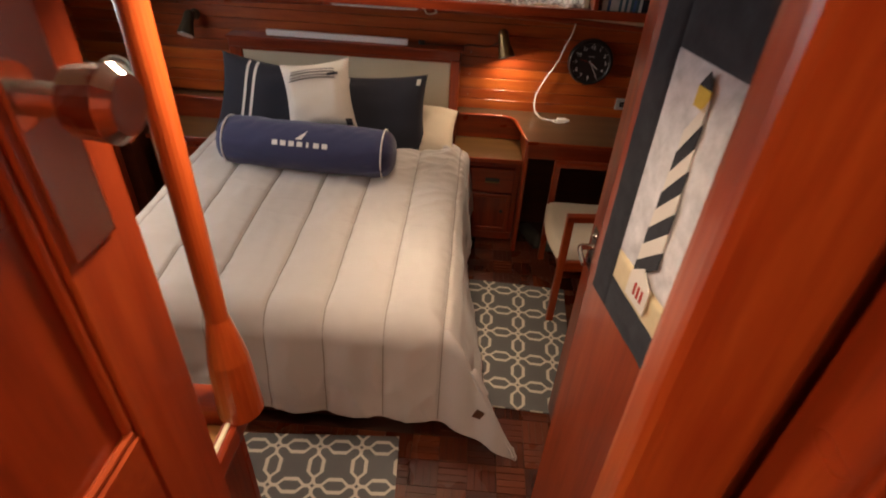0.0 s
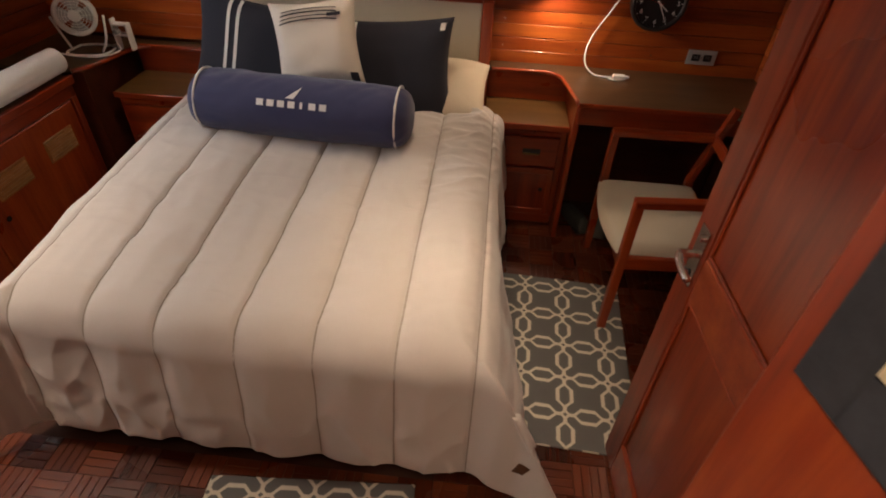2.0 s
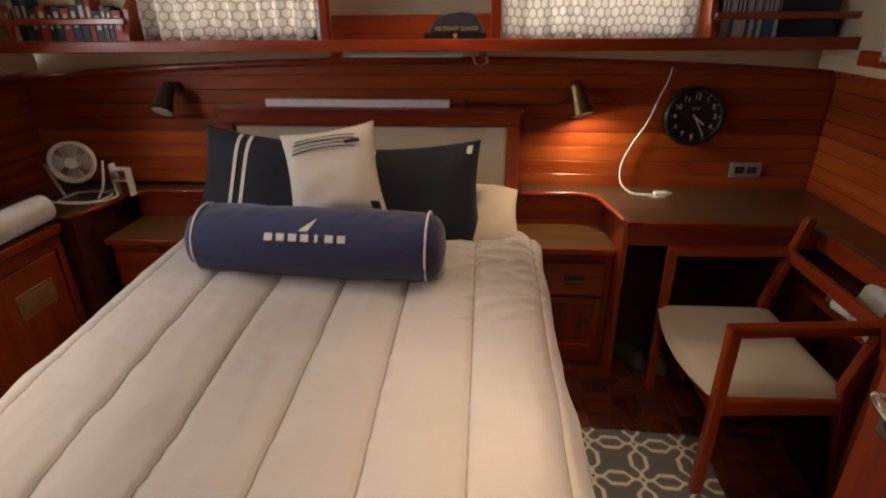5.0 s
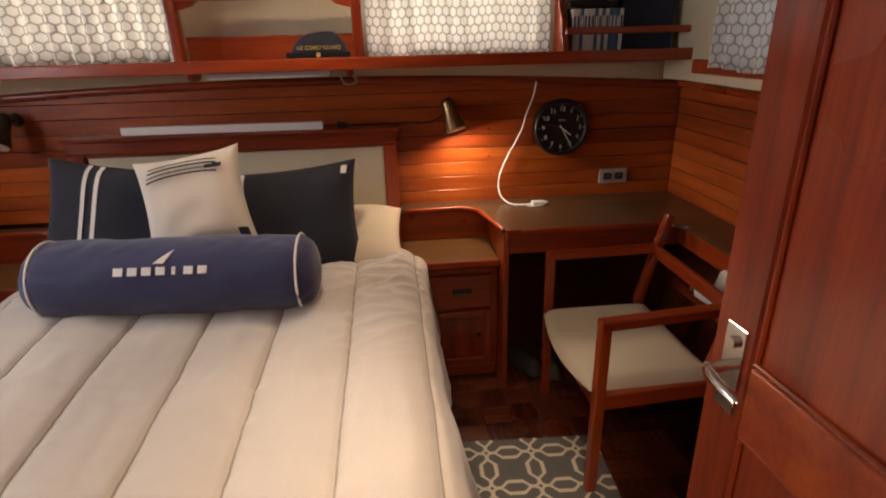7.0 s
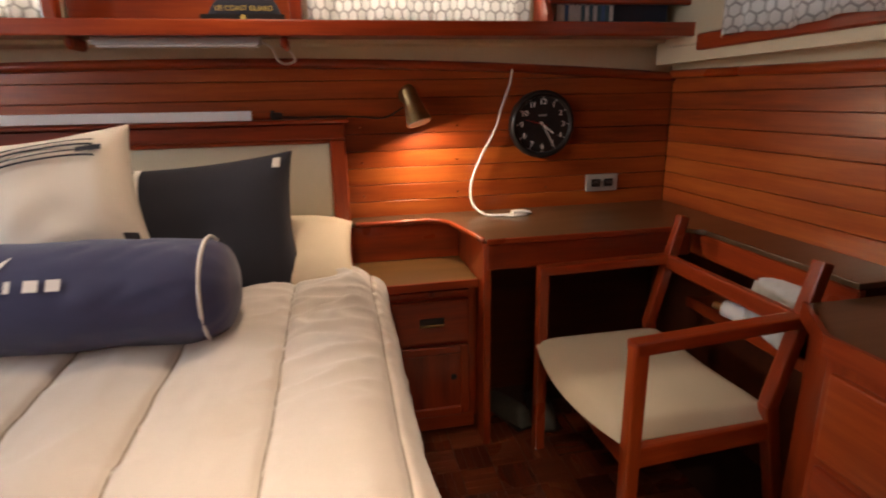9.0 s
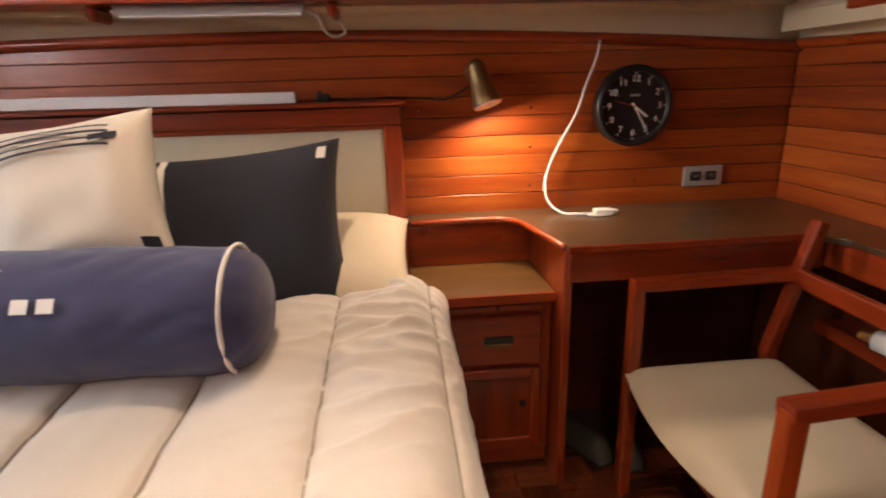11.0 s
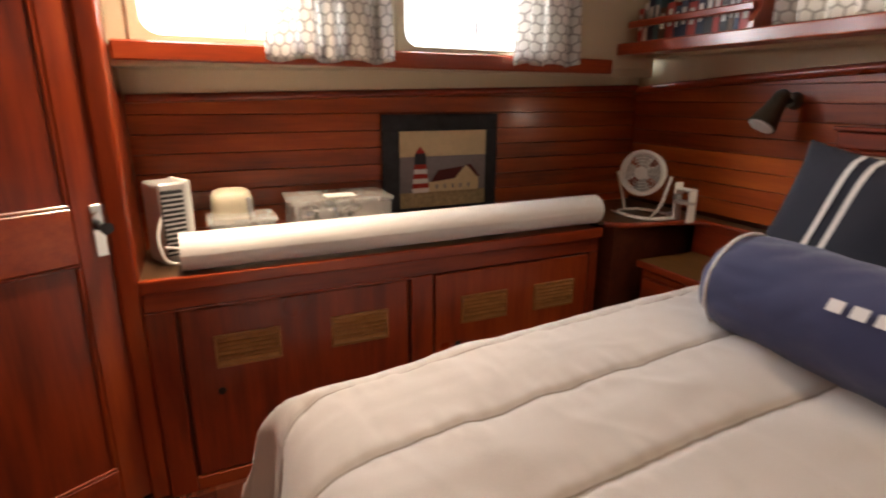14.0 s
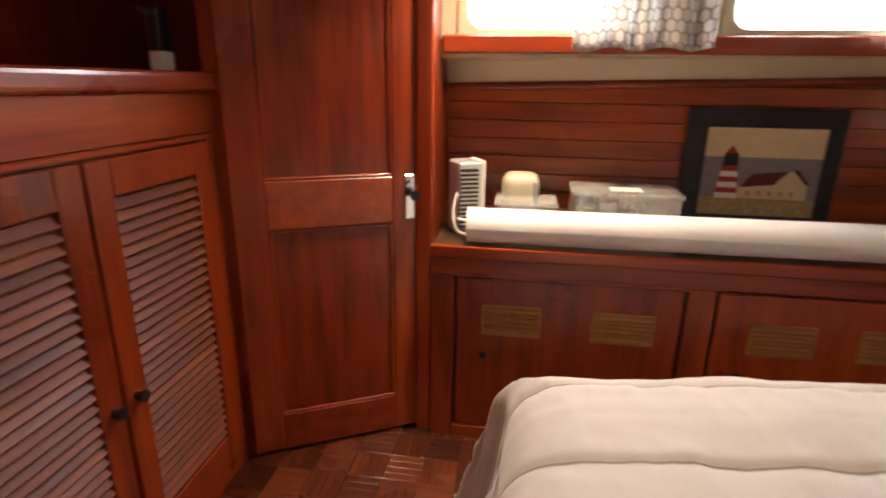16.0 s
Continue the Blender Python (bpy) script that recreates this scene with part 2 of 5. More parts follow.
haze = bpy.data.materials.new("bright_haze")
haze.use_nodes = True
haze.node_tree.nodes["Principled BSDF"].inputs["Emission Color"].default_value = (1.0, 0.98, 0.95, 1)
haze.node_tree.nodes["Principled BSDF"].inputs["Emission Strength"].default_value = 3.0
CURT, RUGM = curtain_material(), rug_material()

# ---- building helpers ----
ORIGIN = {}


def box(x0, x1, y0, y1, z0, z1, bev=0.0, seg=1):
    bm = bmesh.new()
    bmesh.ops.create_cube(bm, size=1, matrix=Matrix.LocRotScale(((x0 + x1) / 2, (y0 + y1) / 2, (z0 + z1) / 2), None, (abs(x1 - x0), abs(y1 - y0), abs(z1 - z0))))
    if bev:
        bmesh.ops.bevel(bm, geom=bm.edges[:], offset=min(bev, 0.45 * min(abs(x1 - x0), abs(y1 - y0), abs(z1 - z0))), segments=seg, affect="EDGES", profile=0.6)
    return bm


def rod(a, b, r0, r1=None, n=16):
    a, b = Vector(a), Vector(b)
    bm = bmesh.new()
    bmesh.ops.create_cone(bm, cap_ends=True, segments=n, radius1=r0, radius2=r0 if r1 is None else r1, depth=(b - a).length)
    bmesh.ops.transform(bm, matrix=Matrix.Translation((a + b) / 2) @ (b - a).to_track_quat("Z", "Y").to_matrix().to_4x4(), verts=bm.verts)
    return bm


def ring(center, normal, R, r, n=32, k=8):
    bm = bmesh.new()
    rows = []
    for i in range(n):
        a = 2 * math.pi * i / n
        rows.append([bm.verts.new(((R + r * math.cos(2 * math.pi * j / k)) * math.cos(a), (R + r * math.cos(2 * math.pi * j / k)) * math.sin(a), r * math.sin(2 * math.pi * j / k))) for j in range(k)])
    for i in range(n):
        for j in range(k):
            bm.faces.new((rows[i][j], rows[(i + 1) % n][j], rows[(i + 1) % n][(j + 1) % k], rows[i][(j + 1) % k]))
    bmesh.ops.transform(bm, matrix=Matrix.Translation(center) @ Vector(normal).to_track_quat("Z", "Y").to_matrix().to_4x4(), verts=bm.verts)
    return bm


def tube(points, r, k=8):
    bm = bmesh.new()
    pts = [Vector(p) for p in points]
    fine = []
    for i in range(len(pts) - 1):
        p0, p1, p2, p3 = pts[max(i - 1, 0)], pts[i], pts[i + 1], pts[min(i + 2, len(pts) - 1)]
        for s in range(6):
            t = s / 6
            fine.append(0.5 * ((2 * p1) + (p2 - p0) * t + (2 * p0 - 5 * p1 + 4 * p2 - p3) * t * t + (3 * p1 - p0 - 3 * p2 + p3) * t ** 3))
    fine.append(pts[-1])
    rows = []
    for i, p in enumerate(fine):
        d = fine[min(i + 1, len(fine) - 1)] - fine[max(i - 1, 0)]
        q = d.to_track_quat("Z", "Y")
        rows.append([bm.verts.new(p + q @ Vector((r * math.cos(2 * math.pi * j / k), r * math.sin(2 * math.pi * j / k), 0))) for j in range(k)])
    for i in range(len(rows) - 1):
        for j in range(k):
            bm.faces.new((rows[i][j], rows[i][(j + 1) % k], rows[i + 1][(j + 1) % k], rows[i + 1][j]))
    bm.faces.new(rows[0][::-1])
    bm.faces.new(rows[-1])
    return bm


def prism(outline, z0, z1, bev=0.0):
    """An outline in x and y, drawn up from z0 to z1."""
    bm = bmesh.new()
    low = [bm.verts.new((x, y, z0)) for x, y in outline]
    top = [bm.verts.new((x, y, z1)) for x, y in outline]
    n = len(low)
    bm.faces.new(low[::-1])
    bm.faces.new(top)
    for i in range(n):
        bm.faces.new((low[i], low[(i + 1) % n], top[(i + 1) % n], top[i]))
    bmesh.ops.recalc_face_normals(bm, faces=bm.faces)
    if bev:
        bmesh.ops.bevel(bm, geom=bm.edges[:], offset=bev, segments=2, affect="EDGES", profile=0.6)
    return bm


def sheet_grid(nu, nv, f, wrap=False):
    """A grid of points f(u, v), u and v from 0 to 1, with a UV map in the same order."""
    bm = bmesh.new()
    vs = [[bm.verts.new(f(i / nu, j / nv)) for j in range(nv + 1)] for i in range(nu + 1)]
    for i in range(nu):
        for j in range(nv):
            bm.faces.new((vs[i][j], vs[i + 1][j], vs[i + 1][j + 1], vs[i][j + 1]))
    return bm


def join(*bms):
    out = bms[0]
    for b in bms[1:]:
        me = bpy.data.meshes.new("t")
        b.to_mesh(me)
        b.free()
        out.from_mesh(me)
        bpy.data.meshes.remove(me)
    return out


def turned(bm, m):
    bmesh.ops.transform(bm, matrix=m, verts=bm.verts)
    return bm


def mesh_ob(name, bm, mat, origin=Vector((0, 0, 0)), smooth=False):
    me = bpy.data.meshes.new(name)
    if origin.length:
        bmesh.ops.translate(bm, vec=-origin, verts=bm.verts)
    bm.to_mesh(me)
    bm.free()
    me.materials.append(mat)
    if smooth:
        for f in me.polygons:
            f.use_smooth = True
    return new(name, me)


def thing(name, at, label, category, group="", kind="", bm=None, mat=None, smooth=False):
    at = Vector(at)
    ob = mesh_ob(name, bm, mat, at, smooth) if bm else new(name)
    ob.location = at
    ORIGIN[ob] = at
    return tagged(ob, label, category, group, kind)


def part(name, bm, mat, parent, label="", smooth=False):
    o = ORIGIN[parent]
    ob = mesh_ob(name, bm, mat, o, smooth)
    ob.parent = parent
    ORIGIN[ob] = o
    if label:
        ob["label"] = label
    return ob


def shared(name, me, parent, m):
    """A piece on shared mesh data, placed by m in the world."""
    ob = new(name, me)
    ob.parent = parent
    ob.matrix_basis = Matrix.Translation(-ORIGIN[parent]) @ m
    return ob


def uv_from(ob, f):
    me = ob.data
    layer = me.uv_layers.new(name="UVMap")
    for lp in me.loops:
        layer.data[lp.index].uv = f(lp.vertex_index)


def text_bm(text, size, m, depth=0.0006):
    cu = bpy.data.curves.new("t", "FONT")
    cu.body, cu.size, cu.align_x, cu.align_y, cu.extrude = text, size, "CENTER", "CENTER", depth
    ob = new("t", cu)
    me = bpy.data.meshes.new_from_object(ob.evaluated_get(bpy.context.evaluated_depsgraph_get()))
    bm = bmesh.new()
    bm.from_mesh(me)
    bpy.data.objects.remove(ob)
    bpy.data.curves.remove(cu)
    bpy.data.meshes.remove(me)
    return turned(bm, m)


FACE_S = pose(0, 0, 0, 90, 0, 0)   # flat art turned to face towards the door end
FACE_E = pose(0, 0, 0, 90, 0, 90)  # flat art turned to face +x
FACE_W = pose(0, 0, 0, 90, 0, -90)

# ---- structure ----
XL, XR, YB = -1.98, 1.60, 3.85      # hull panelling: two sides and the transom
TL, TR, TB = -1.80, 1.46, 3.70      # trunk sides above them
ZC = 1.95


def rail_back(x):
    return 1.305 - 0.022 * ((x + 0.1) / 1.0) ** 2


def rail_left(y):
    return 1.185 + 0.055 * (y - 1.8) / 2.0


floor = thing("floor", (0, 0, 0), "dark reddish mahogany parquet floor", "floor", kind="structure", bm=box(-2.2, 1.9, -0.6, 4.1, -0.05, 0), mat=CARPET)
ceiling = thing("ceiling", (0, 2.4, ZC), "cream vinyl cabin ceiling", "ceiling", kind="structure", bm=join(box(-2.2, 1.8, 1.0, 4.0, ZC, ZC + 0.05), box(-2.2, -0.1, 0.5, 0.998, ZC, ZC + 0.05)), mat=CEIL)
wall_aft = thing("wall_aft", (0, YB, 0), "horizontal mahogany plank panelling on the transom", "wall", kind="structure", bm=box(-2.1, 1.75, YB + 0.014, YB + 0.06, 0, 1.36), mat=SHADE_DARKWOOD)
wall_port = thing("wall_port", (XL, 2.8, 0), "horizontal mahogany plank panelling below the windows", "wall", kind="structure", bm=box(XL - 0.06, XL - 0.014, 1.7, 3.92, 0, 1.28), mat=SHADE_DARKWOOD)
wall_starboard = thing("wall_starboard", (XR, 2.5, 0), "horizontal mahogany plank panelling beside the desk", "wall", kind="structure", bm=box(XR + 0.014, XR + 0.06, 1.2, 3.92, 0, 1.34), mat=SHADE_DARKWOOD)


def strip_wall(name, label, f0, f1, n=24):
    def f(u, v):
        a, b = Vector(f0(u)), Vector(f1(u))
        mid = Vector((a.x + 0.22 * (b.x - a.x), a.y + 0.22 * (b.y - a.y), b.z - 0.004))
        return a.lerp(mid, v / 0.7) if v < 0.7 else mid.lerp(b, (v - 0.7) / 0.3)

    bm = sheet_grid(n, 10, f)
    ob = thing(name, f0(0.5), label, "wall", kind="structure", bm=bm, mat=CREAM, smooth=True)
    so = ob.modifiers.new("solid", "SOLIDIFY")
    so.thickness, so.offset = 0.02, 0
    return ob


strip_wall("wall_band_aft", "cream vinyl band between panelling and shelf", lambda u: (XL + (XR - XL) * u, YB + 0.005, rail_back(XL + (XR - XL) * u)), lambda u: (TL + (TR - TL) * u, TB, 1.365))
strip_wall("wall_band_port", "cream vinyl band under the port windows", lambda u: (XL - 0.005, 1.78 + 2.07 * u, rail_left(1.78 + 2.07 * u)), lambda u: (TL, 1.78 + 1.92 * u, 1.285 + 0.03 * u))
strip_wall("wall_band_starboard", "cream vinyl band under the starboard window", lambda u: (XR + 0.005, YB - 2.4 * u, 1.252 - 0.05 * u), lambda u: (TR, TB - 2.25 * u, 1.345 - 0.06 * u))

# rounded rails along the top of the panelling
trim = thing("trim", (0, YB, 1.3), "dark mahogany rail along the panelling", "trim", kind="structure", bm=tube([(x, YB - 0.012, rail_back(x)) for x in np.linspace(XL, XR, 15)], 0.017), mat=WX, smooth=True)
part("rail", tube([(XL + 0.012, y, rail_left(y)) for y in np.linspace(1.79, YB, 9)], 0.014), WY, trim, smooth=True)
part("rail", tube([(XR - 0.012, y, 1.252 - 0.021 * (YB - y)) for y in np.linspace(1.5, YB, 9)], 0.016), WY, trim, smooth=True)

# trunk walls with their window openings


def trunk_aft():
    bm = box(TL - 0.1, -1.18, TB, TB + 0.05, 1.36, ZC)
    wins = [(-1.18, -0.48), (0.22, 0.92)]
    for x0, x1 in wins:
        bm = join(bm, box(x0, x1, TB, TB + 0.05, 1.36, 1.43), box(x0, x1, TB, TB + 0.05, 1.72, ZC))
    return join(bm, box(-0.48, 0.22, TB, TB + 0.05, 1.36, ZC), box(0.92, TR + 0.1, TB, TB + 0.05, 1.36, ZC))


thing("wall_trunk_aft", (0, TB, 1.6), "cream vinyl trunk wall with two curtained windows", "wall", kind="structure", bm=trunk_aft(), mat=CREAM)
PORT_WINS = [(1.85, 2.44), (2.62, 3.22)]


def trunk_port():
    bm = box(TL - 0.05, TL, 1.78, PORT_WINS[0][0], 1.28, ZC)
    for y0, y1 in PORT_WINS:
        bm = join(bm, box(TL - 0.05, TL, y0, y1, 1.28, 1.345), box(TL - 0.05, TL, y0, y1, 1.70, ZC))
    return join(bm, box(TL - 0.05, TL, PORT_WINS[0][1], PORT_WINS[1][0], 1.28, ZC), box(TL - 0.05, TL, PORT_WINS[1][1], TB + 0.05, 1.28, ZC))


thing("wall_trunk_port", (TL, 2.7, 1.6), "cream trunk wall with two open windows", "wall", kind="structure", bm=trunk_port(), mat=CREAM)
SW0, SW1 = 2.45, 3.33
thing("wall_trunk_starboard", (TR, 2.7, 1.6), "cream trunk wall with a curtained window", "wall", kind="structure",
      bm=join(box(TR, TR + 0.05, 1.2, SW0, 1.28, ZC), box(TR, TR + 0.05, SW0, SW1, 1.28, 1.37), box(TR, TR + 0.05, SW0, SW1, 1.70, ZC), box(TR, TR + 0.05, SW1, TB + 0.05, 1.28, ZC)), mat=CREAM)


def rounded(w, h, r, n=6):
    pts = []
    for cx, cy, a0 in ((w / 2 - r, h / 2 - r, 0), (-w / 2 + r, h / 2 - r, 90), (-w / 2 + r, -h / 2 + r, 180), (w / 2 - r, -h / 2 + r, 270)):
        for i in range(n + 1):
            a = radians(a0 + 90 * i / n)
            pts.append((cx + r * math.cos(a), cy + r * math.sin(a)))
    return pts


def window_frame(w, h, r, lip, depth):
    """A frame round a rounded opening, flat in x and y, drawn along z."""
    bm = bmesh.new()
    inner = rounded(w, h, r)
    outer = rounded(w + 2 * lip, h + 2 * lip, 0.004)
    n = len(inner)
    rows = [[bm.verts.new((x, y, z)) for x, y in pts] for pts, z in ((inner, 0), (outer, 0), (outer, depth), (inner, depth))]
    for k in range(4):
        a, b = rows[k], rows[(k + 1) % 4]
        for i in range(n):
            bm.faces.new((a[i], a[(i + 1) % n], b[(i + 1) % n], b[i]))
    bmesh.ops.recalc_face_normals(bm, faces=bm.faces)
    return bm


def window(i, center, turn, w, h, label):
    win = thing("window_%d" % i, center, label, "window", kind="structure")
    m = Matrix.Translation(center) @ turn
    part("window_frame", turned(window_frame(w - 0.04, h - 0.03, 0.05, 0.03, 0.03), m), CREAM, win)
    pane = part("pane", turned(box(-w / 2 + 0.01, w / 2 - 0.01, -h / 2 + 0.01, h / 2 - 0.01, -0.012, -0.006), m), PANE, win)
    pane.visible_shadow = False
    part("mullion", turned(box(-0.006, 0.006, -h / 2 + 0.02, h / 2 - 0.02, -0.02, 0.0), m), SILVER, win)
    return win


for i, (y0, y1) in enumerate(PORT_WINS):
    window(i + 1, (TL - 0.02, (y0 + y1) / 2, 1.522), FACE_E, y1 - y0, 0.36, "overexposed open boat window with rounded corners")
window(3, (-0.83, TB + 0.02, 1.575), FACE_S, 0.70, 0.29, "aft window behind a closed curtain")
window(4, (0.57, TB + 0.02, 1.575), FACE_S, 0.70, 0.29, "aft window behind a closed curtain")
window(5, (TR + 0.02, 2.89, 1.535), FACE_W, 0.88, 0.33, "side window behind a closed curtain")

thing("backdrop", (-9, 2.7, 2), "overexposed white haze outside the windows", "backdrop", kind="structure", bm=box(-9.02, -9, -6, 12, -2, 8), mat=haze)

# wooden sill boards and the long valances
part("sill_board", box(TL - 0.004, TL + 0.018, 1.79, TB - 0.18, 1.288, 1.342, 0.005), WY, trim)
part("sill_board", box(TR - 0.02, TR + 0.004, 1.3, 3.5, 1.312, 1.362, 0.005), WY, trim)
part("valance", box(TL - 0.02, TR + 0.02, TB - 0.10, TB - 0.075, 1.70, ZC, 0.004), WX, trim)
part("valance", box(TL + 0.06, TL + 0.085, 1.8, TB - 0.1, 1.70, ZC, 0.004), WY, trim)
part("valance", box(TR - 0.085, TR - 0.06, 1.5, TB - 0.1, 1.70, ZC, 0.004), WY, trim)

# end walls that close the cabin and the companionway; unseen ones shut out the sky
thing("wall_forward_port", (-1.9, 1.0, 0), "mahogany bulkhead behind the counter", "wall", kind="structure", bm=box(-2.15, -0.04, 0.55, 0.60, 0, ZC + 0.02), mat=WZ)
# This bulkhead and the return are out of view, added to block sky light.
thing("wall_corner_port", (-2.12, 1.2, 0), "unseen mahogany bulkhead added behind the corner door", "wall", kind="structure", bm=box(-2.15, -2.10, 0.60, 1.78, 0, ZC + 0.02), mat=WZ)
thing("wall_corner_return", (-2.04, 1.72, 0), "unseen mahogany return added beside the corner door", "wall", kind="structure", bm=box(-2.10, -1.98, 1.70, 1.745, 0, ZC), mat=WZ)
thing("wall_forward_starboard", (1.2, 1.1, 0), "mahogany bulkhead beside the doorway", "wall", kind="structure", bm=box(0.88, 1.75, 1.2, 1.26, 0, ZC + 0.02), mat=WZ)
thing("wall_wing", (-1.8, 1.75, 0), "varnished mahogany end panel beside the window", "wall", kind="structure", bm=box(XL - 0.02, -1.655, 1.745, 1.785, 0, ZC), mat=WZ)
thing("wall_behind", (0.3, -0.5, 0), "unseen mahogany wall added at the companionway's end", "wall", kind="structure", bm=box(-0.6, 1.3, -0.56, -0.5, 0, 2.6), mat=WZ)
thing("wall_hall_port", (-0.02, 0.1, 0), "mahogany companionway side wall", "wall", kind="structure", bm=box(-0.10, -0.04, -0.5, 0.56, 0, 2.6), mat=WZ)
thing("wall_hall_starboard", (0.75, 0.3, 0), "mahogany companionway side wall", "wall", kind="structure", bm=box(0.80, 0.86, -0.5, 1.26, 0, 2.6), mat=WZ)
thing("ceiling_hall", (0.35, 0.3, 2.6), "unseen cream ceiling added over the companionway", "ceiling", kind="structure", bm=join(box(-0.6, 1.3, -0.56, 1.0, 2.6, 2.65), box(-0.6, 1.3, 0.96, 1.0, ZC + 0.05, 2.6)), mat=CEIL)
steps = thing("companionway_steps", (0.35, 0.5, 0), "dark mahogany steps down into the cabin", "stairs", kind="structure", bm=box(-0.04, 0.80, -0.5, 0.55, 0, 0.42, 0.008), mat=WX)
part("step", box(-0.02, 0.80, 0.55, 0.85, 0, 0.22, 0.008), WX, steps)

# ---- overhead lamps, all out of view: added downlights and the hall dome ----


def dome_lamp(at, watts, r):
    lamp = thing("ceiling_lamp", at, "round warm white ceiling dome lamp", "lamp", "ceiling lamps")
    part("base_ring", ring((at[0], at[1], at[2] - 0.01), (0, 0, 1), r + 0.03, 0.012), BRASS, lamp, smooth=True)
    d = bpy.data.lights.new("bulb", "AREA")
    d.shape, d.size, d.energy, d.color = "DISK", 2 * r, watts, WARM
    d.spread = radians(150)
    new("bulb", d).matrix_world = look((at[0], at[1], at[2] - 0.02), (at[0], at[1], 0))


def downlight(at, watts, spread, color=WARM):
    lamp = thing("downlight", at, "small recessed warm ceiling spot with brass rim, unseen and added", "lamp", "ceiling downlights")
    part("rim", ring((at[0], at[1], at[2] - 0.004), (0, 0, 1), 0.05, 0.007), BRASS, lamp, smooth=True)
    d = bpy.data.lights.new("bulb", "AREA")
    d.shape, d.size, d.energy, d.color = "DISK", 0.08, watts, color
    d.spread = radians(spread)
    new("bulb", d).matrix_world = look((at[0], at[1], at[2] - 0.012), (at[0], at[1], 0))


# Four unseen lamps added to light bed foot, pillows, quilt and port panelling.
downlight((0.20, 2.34, ZC), 1.7, 58)
downlight((0.05, 3.18, ZC), 3.0, 130)
downlight((0.20, 1.20, ZC), 4.5, 140)
downlight((-1.56, 2.04, ZC), 7.0, 92)
dome_lamp((0.10, 0.10, 2.6), HALL_W, 0.15)

# ---- panelling planks ----


def plank_mesh(name, length, axis, mat, h=0.0608):
    bm = box(-length / 2, length / 2, -0.008, 0.008, -h / 2, h / 2, 0.002)
    if axis == 1:
        turned(bm, pose(0, 0, 0, 0, 0, 90))
    me = bpy.data.meshes.new(name)
    bm.to_mesh(me)
    bm.free()
    me.materials.append(mat)
    return me


def plank_wall(wall, me, at, z0, z1, step=0.0625):
    z = z0
    while z < z1:
        shared("plank", me, wall, Matrix.Translation((at[0], at[1], z + step / 2)))
        z += step


# ---- bed ----
BX, BY0, BY1, BT, HW = -0.345, 2.03, 3.76, 0.622, 0.715
bed = thing("bed", (BX, 2.9, 0), "double bed on a dark mahogany plinth with headboard", "bed")
part("base", box(BX - HW + 0.05, BX + HW - 0.08, BY0 + 0.05, BY1, 0, 0.27, 0.01), SHADE_DARKWOOD, bed)
part("mattress", box(BX - HW + 0.11, 0.26, BY0 + 0.20, BY1 - 0.02, 0.27, BT - 0.045, 0.05, 3), SHEET, bed, smooth=True)
hb = part("headboard", box(-1.03, 0.305, 3.745, 3.80, 1.05, 1.105, 0.006), WX, bed)
part("side_post", box(-1.03, -0.96, 3.745, 3.80, 0.3, 1.049, 0.006), WZ, hb)
part("side_post", box(0.25, 0.305, 3.745, 3.80, 0.3, 1.049, 0.006), WZ, hb)
part("pad", box(-0.96, 0.25, 3.76, 3.80, 0.3, 1.05, 0.012, 2), HBPAD, hb, "padded cream vinyl panel")
part("bead", box(-0.96, 0.25, 3.752, 3.768, 1.036, 1.05, 0.004), WX, hb)
part("ledge", box(-1.03, 0.32, 3.72, 3.84, 1.105, 1.118, 0.004), WX, hb)

rnd = random.Random(4)


def overhang(s, r=0.125):
    """Way out and drop of cloth that hangs s past an edge."""
    if s <= 0:
        return 0.0, 0.0
    a = s / r
    if a < math.pi / 2:
        return r * math.sin(a), r * (1 - math.cos(a))
    rest = s - r * math.pi / 2
    return r + rest * 0.14, r + rest * 0.98


SEAMS = [0.35 - 0.222 * i + 0.006 * math.sin(3 * i) for i in range(7)]


def crease(x, y, z):
    """Sharp little ridges, from 0 to 1."""
    return (1 - min(1.0, 2.2 * abs(noise.noise(Vector((x, y, z)))))) ** 2


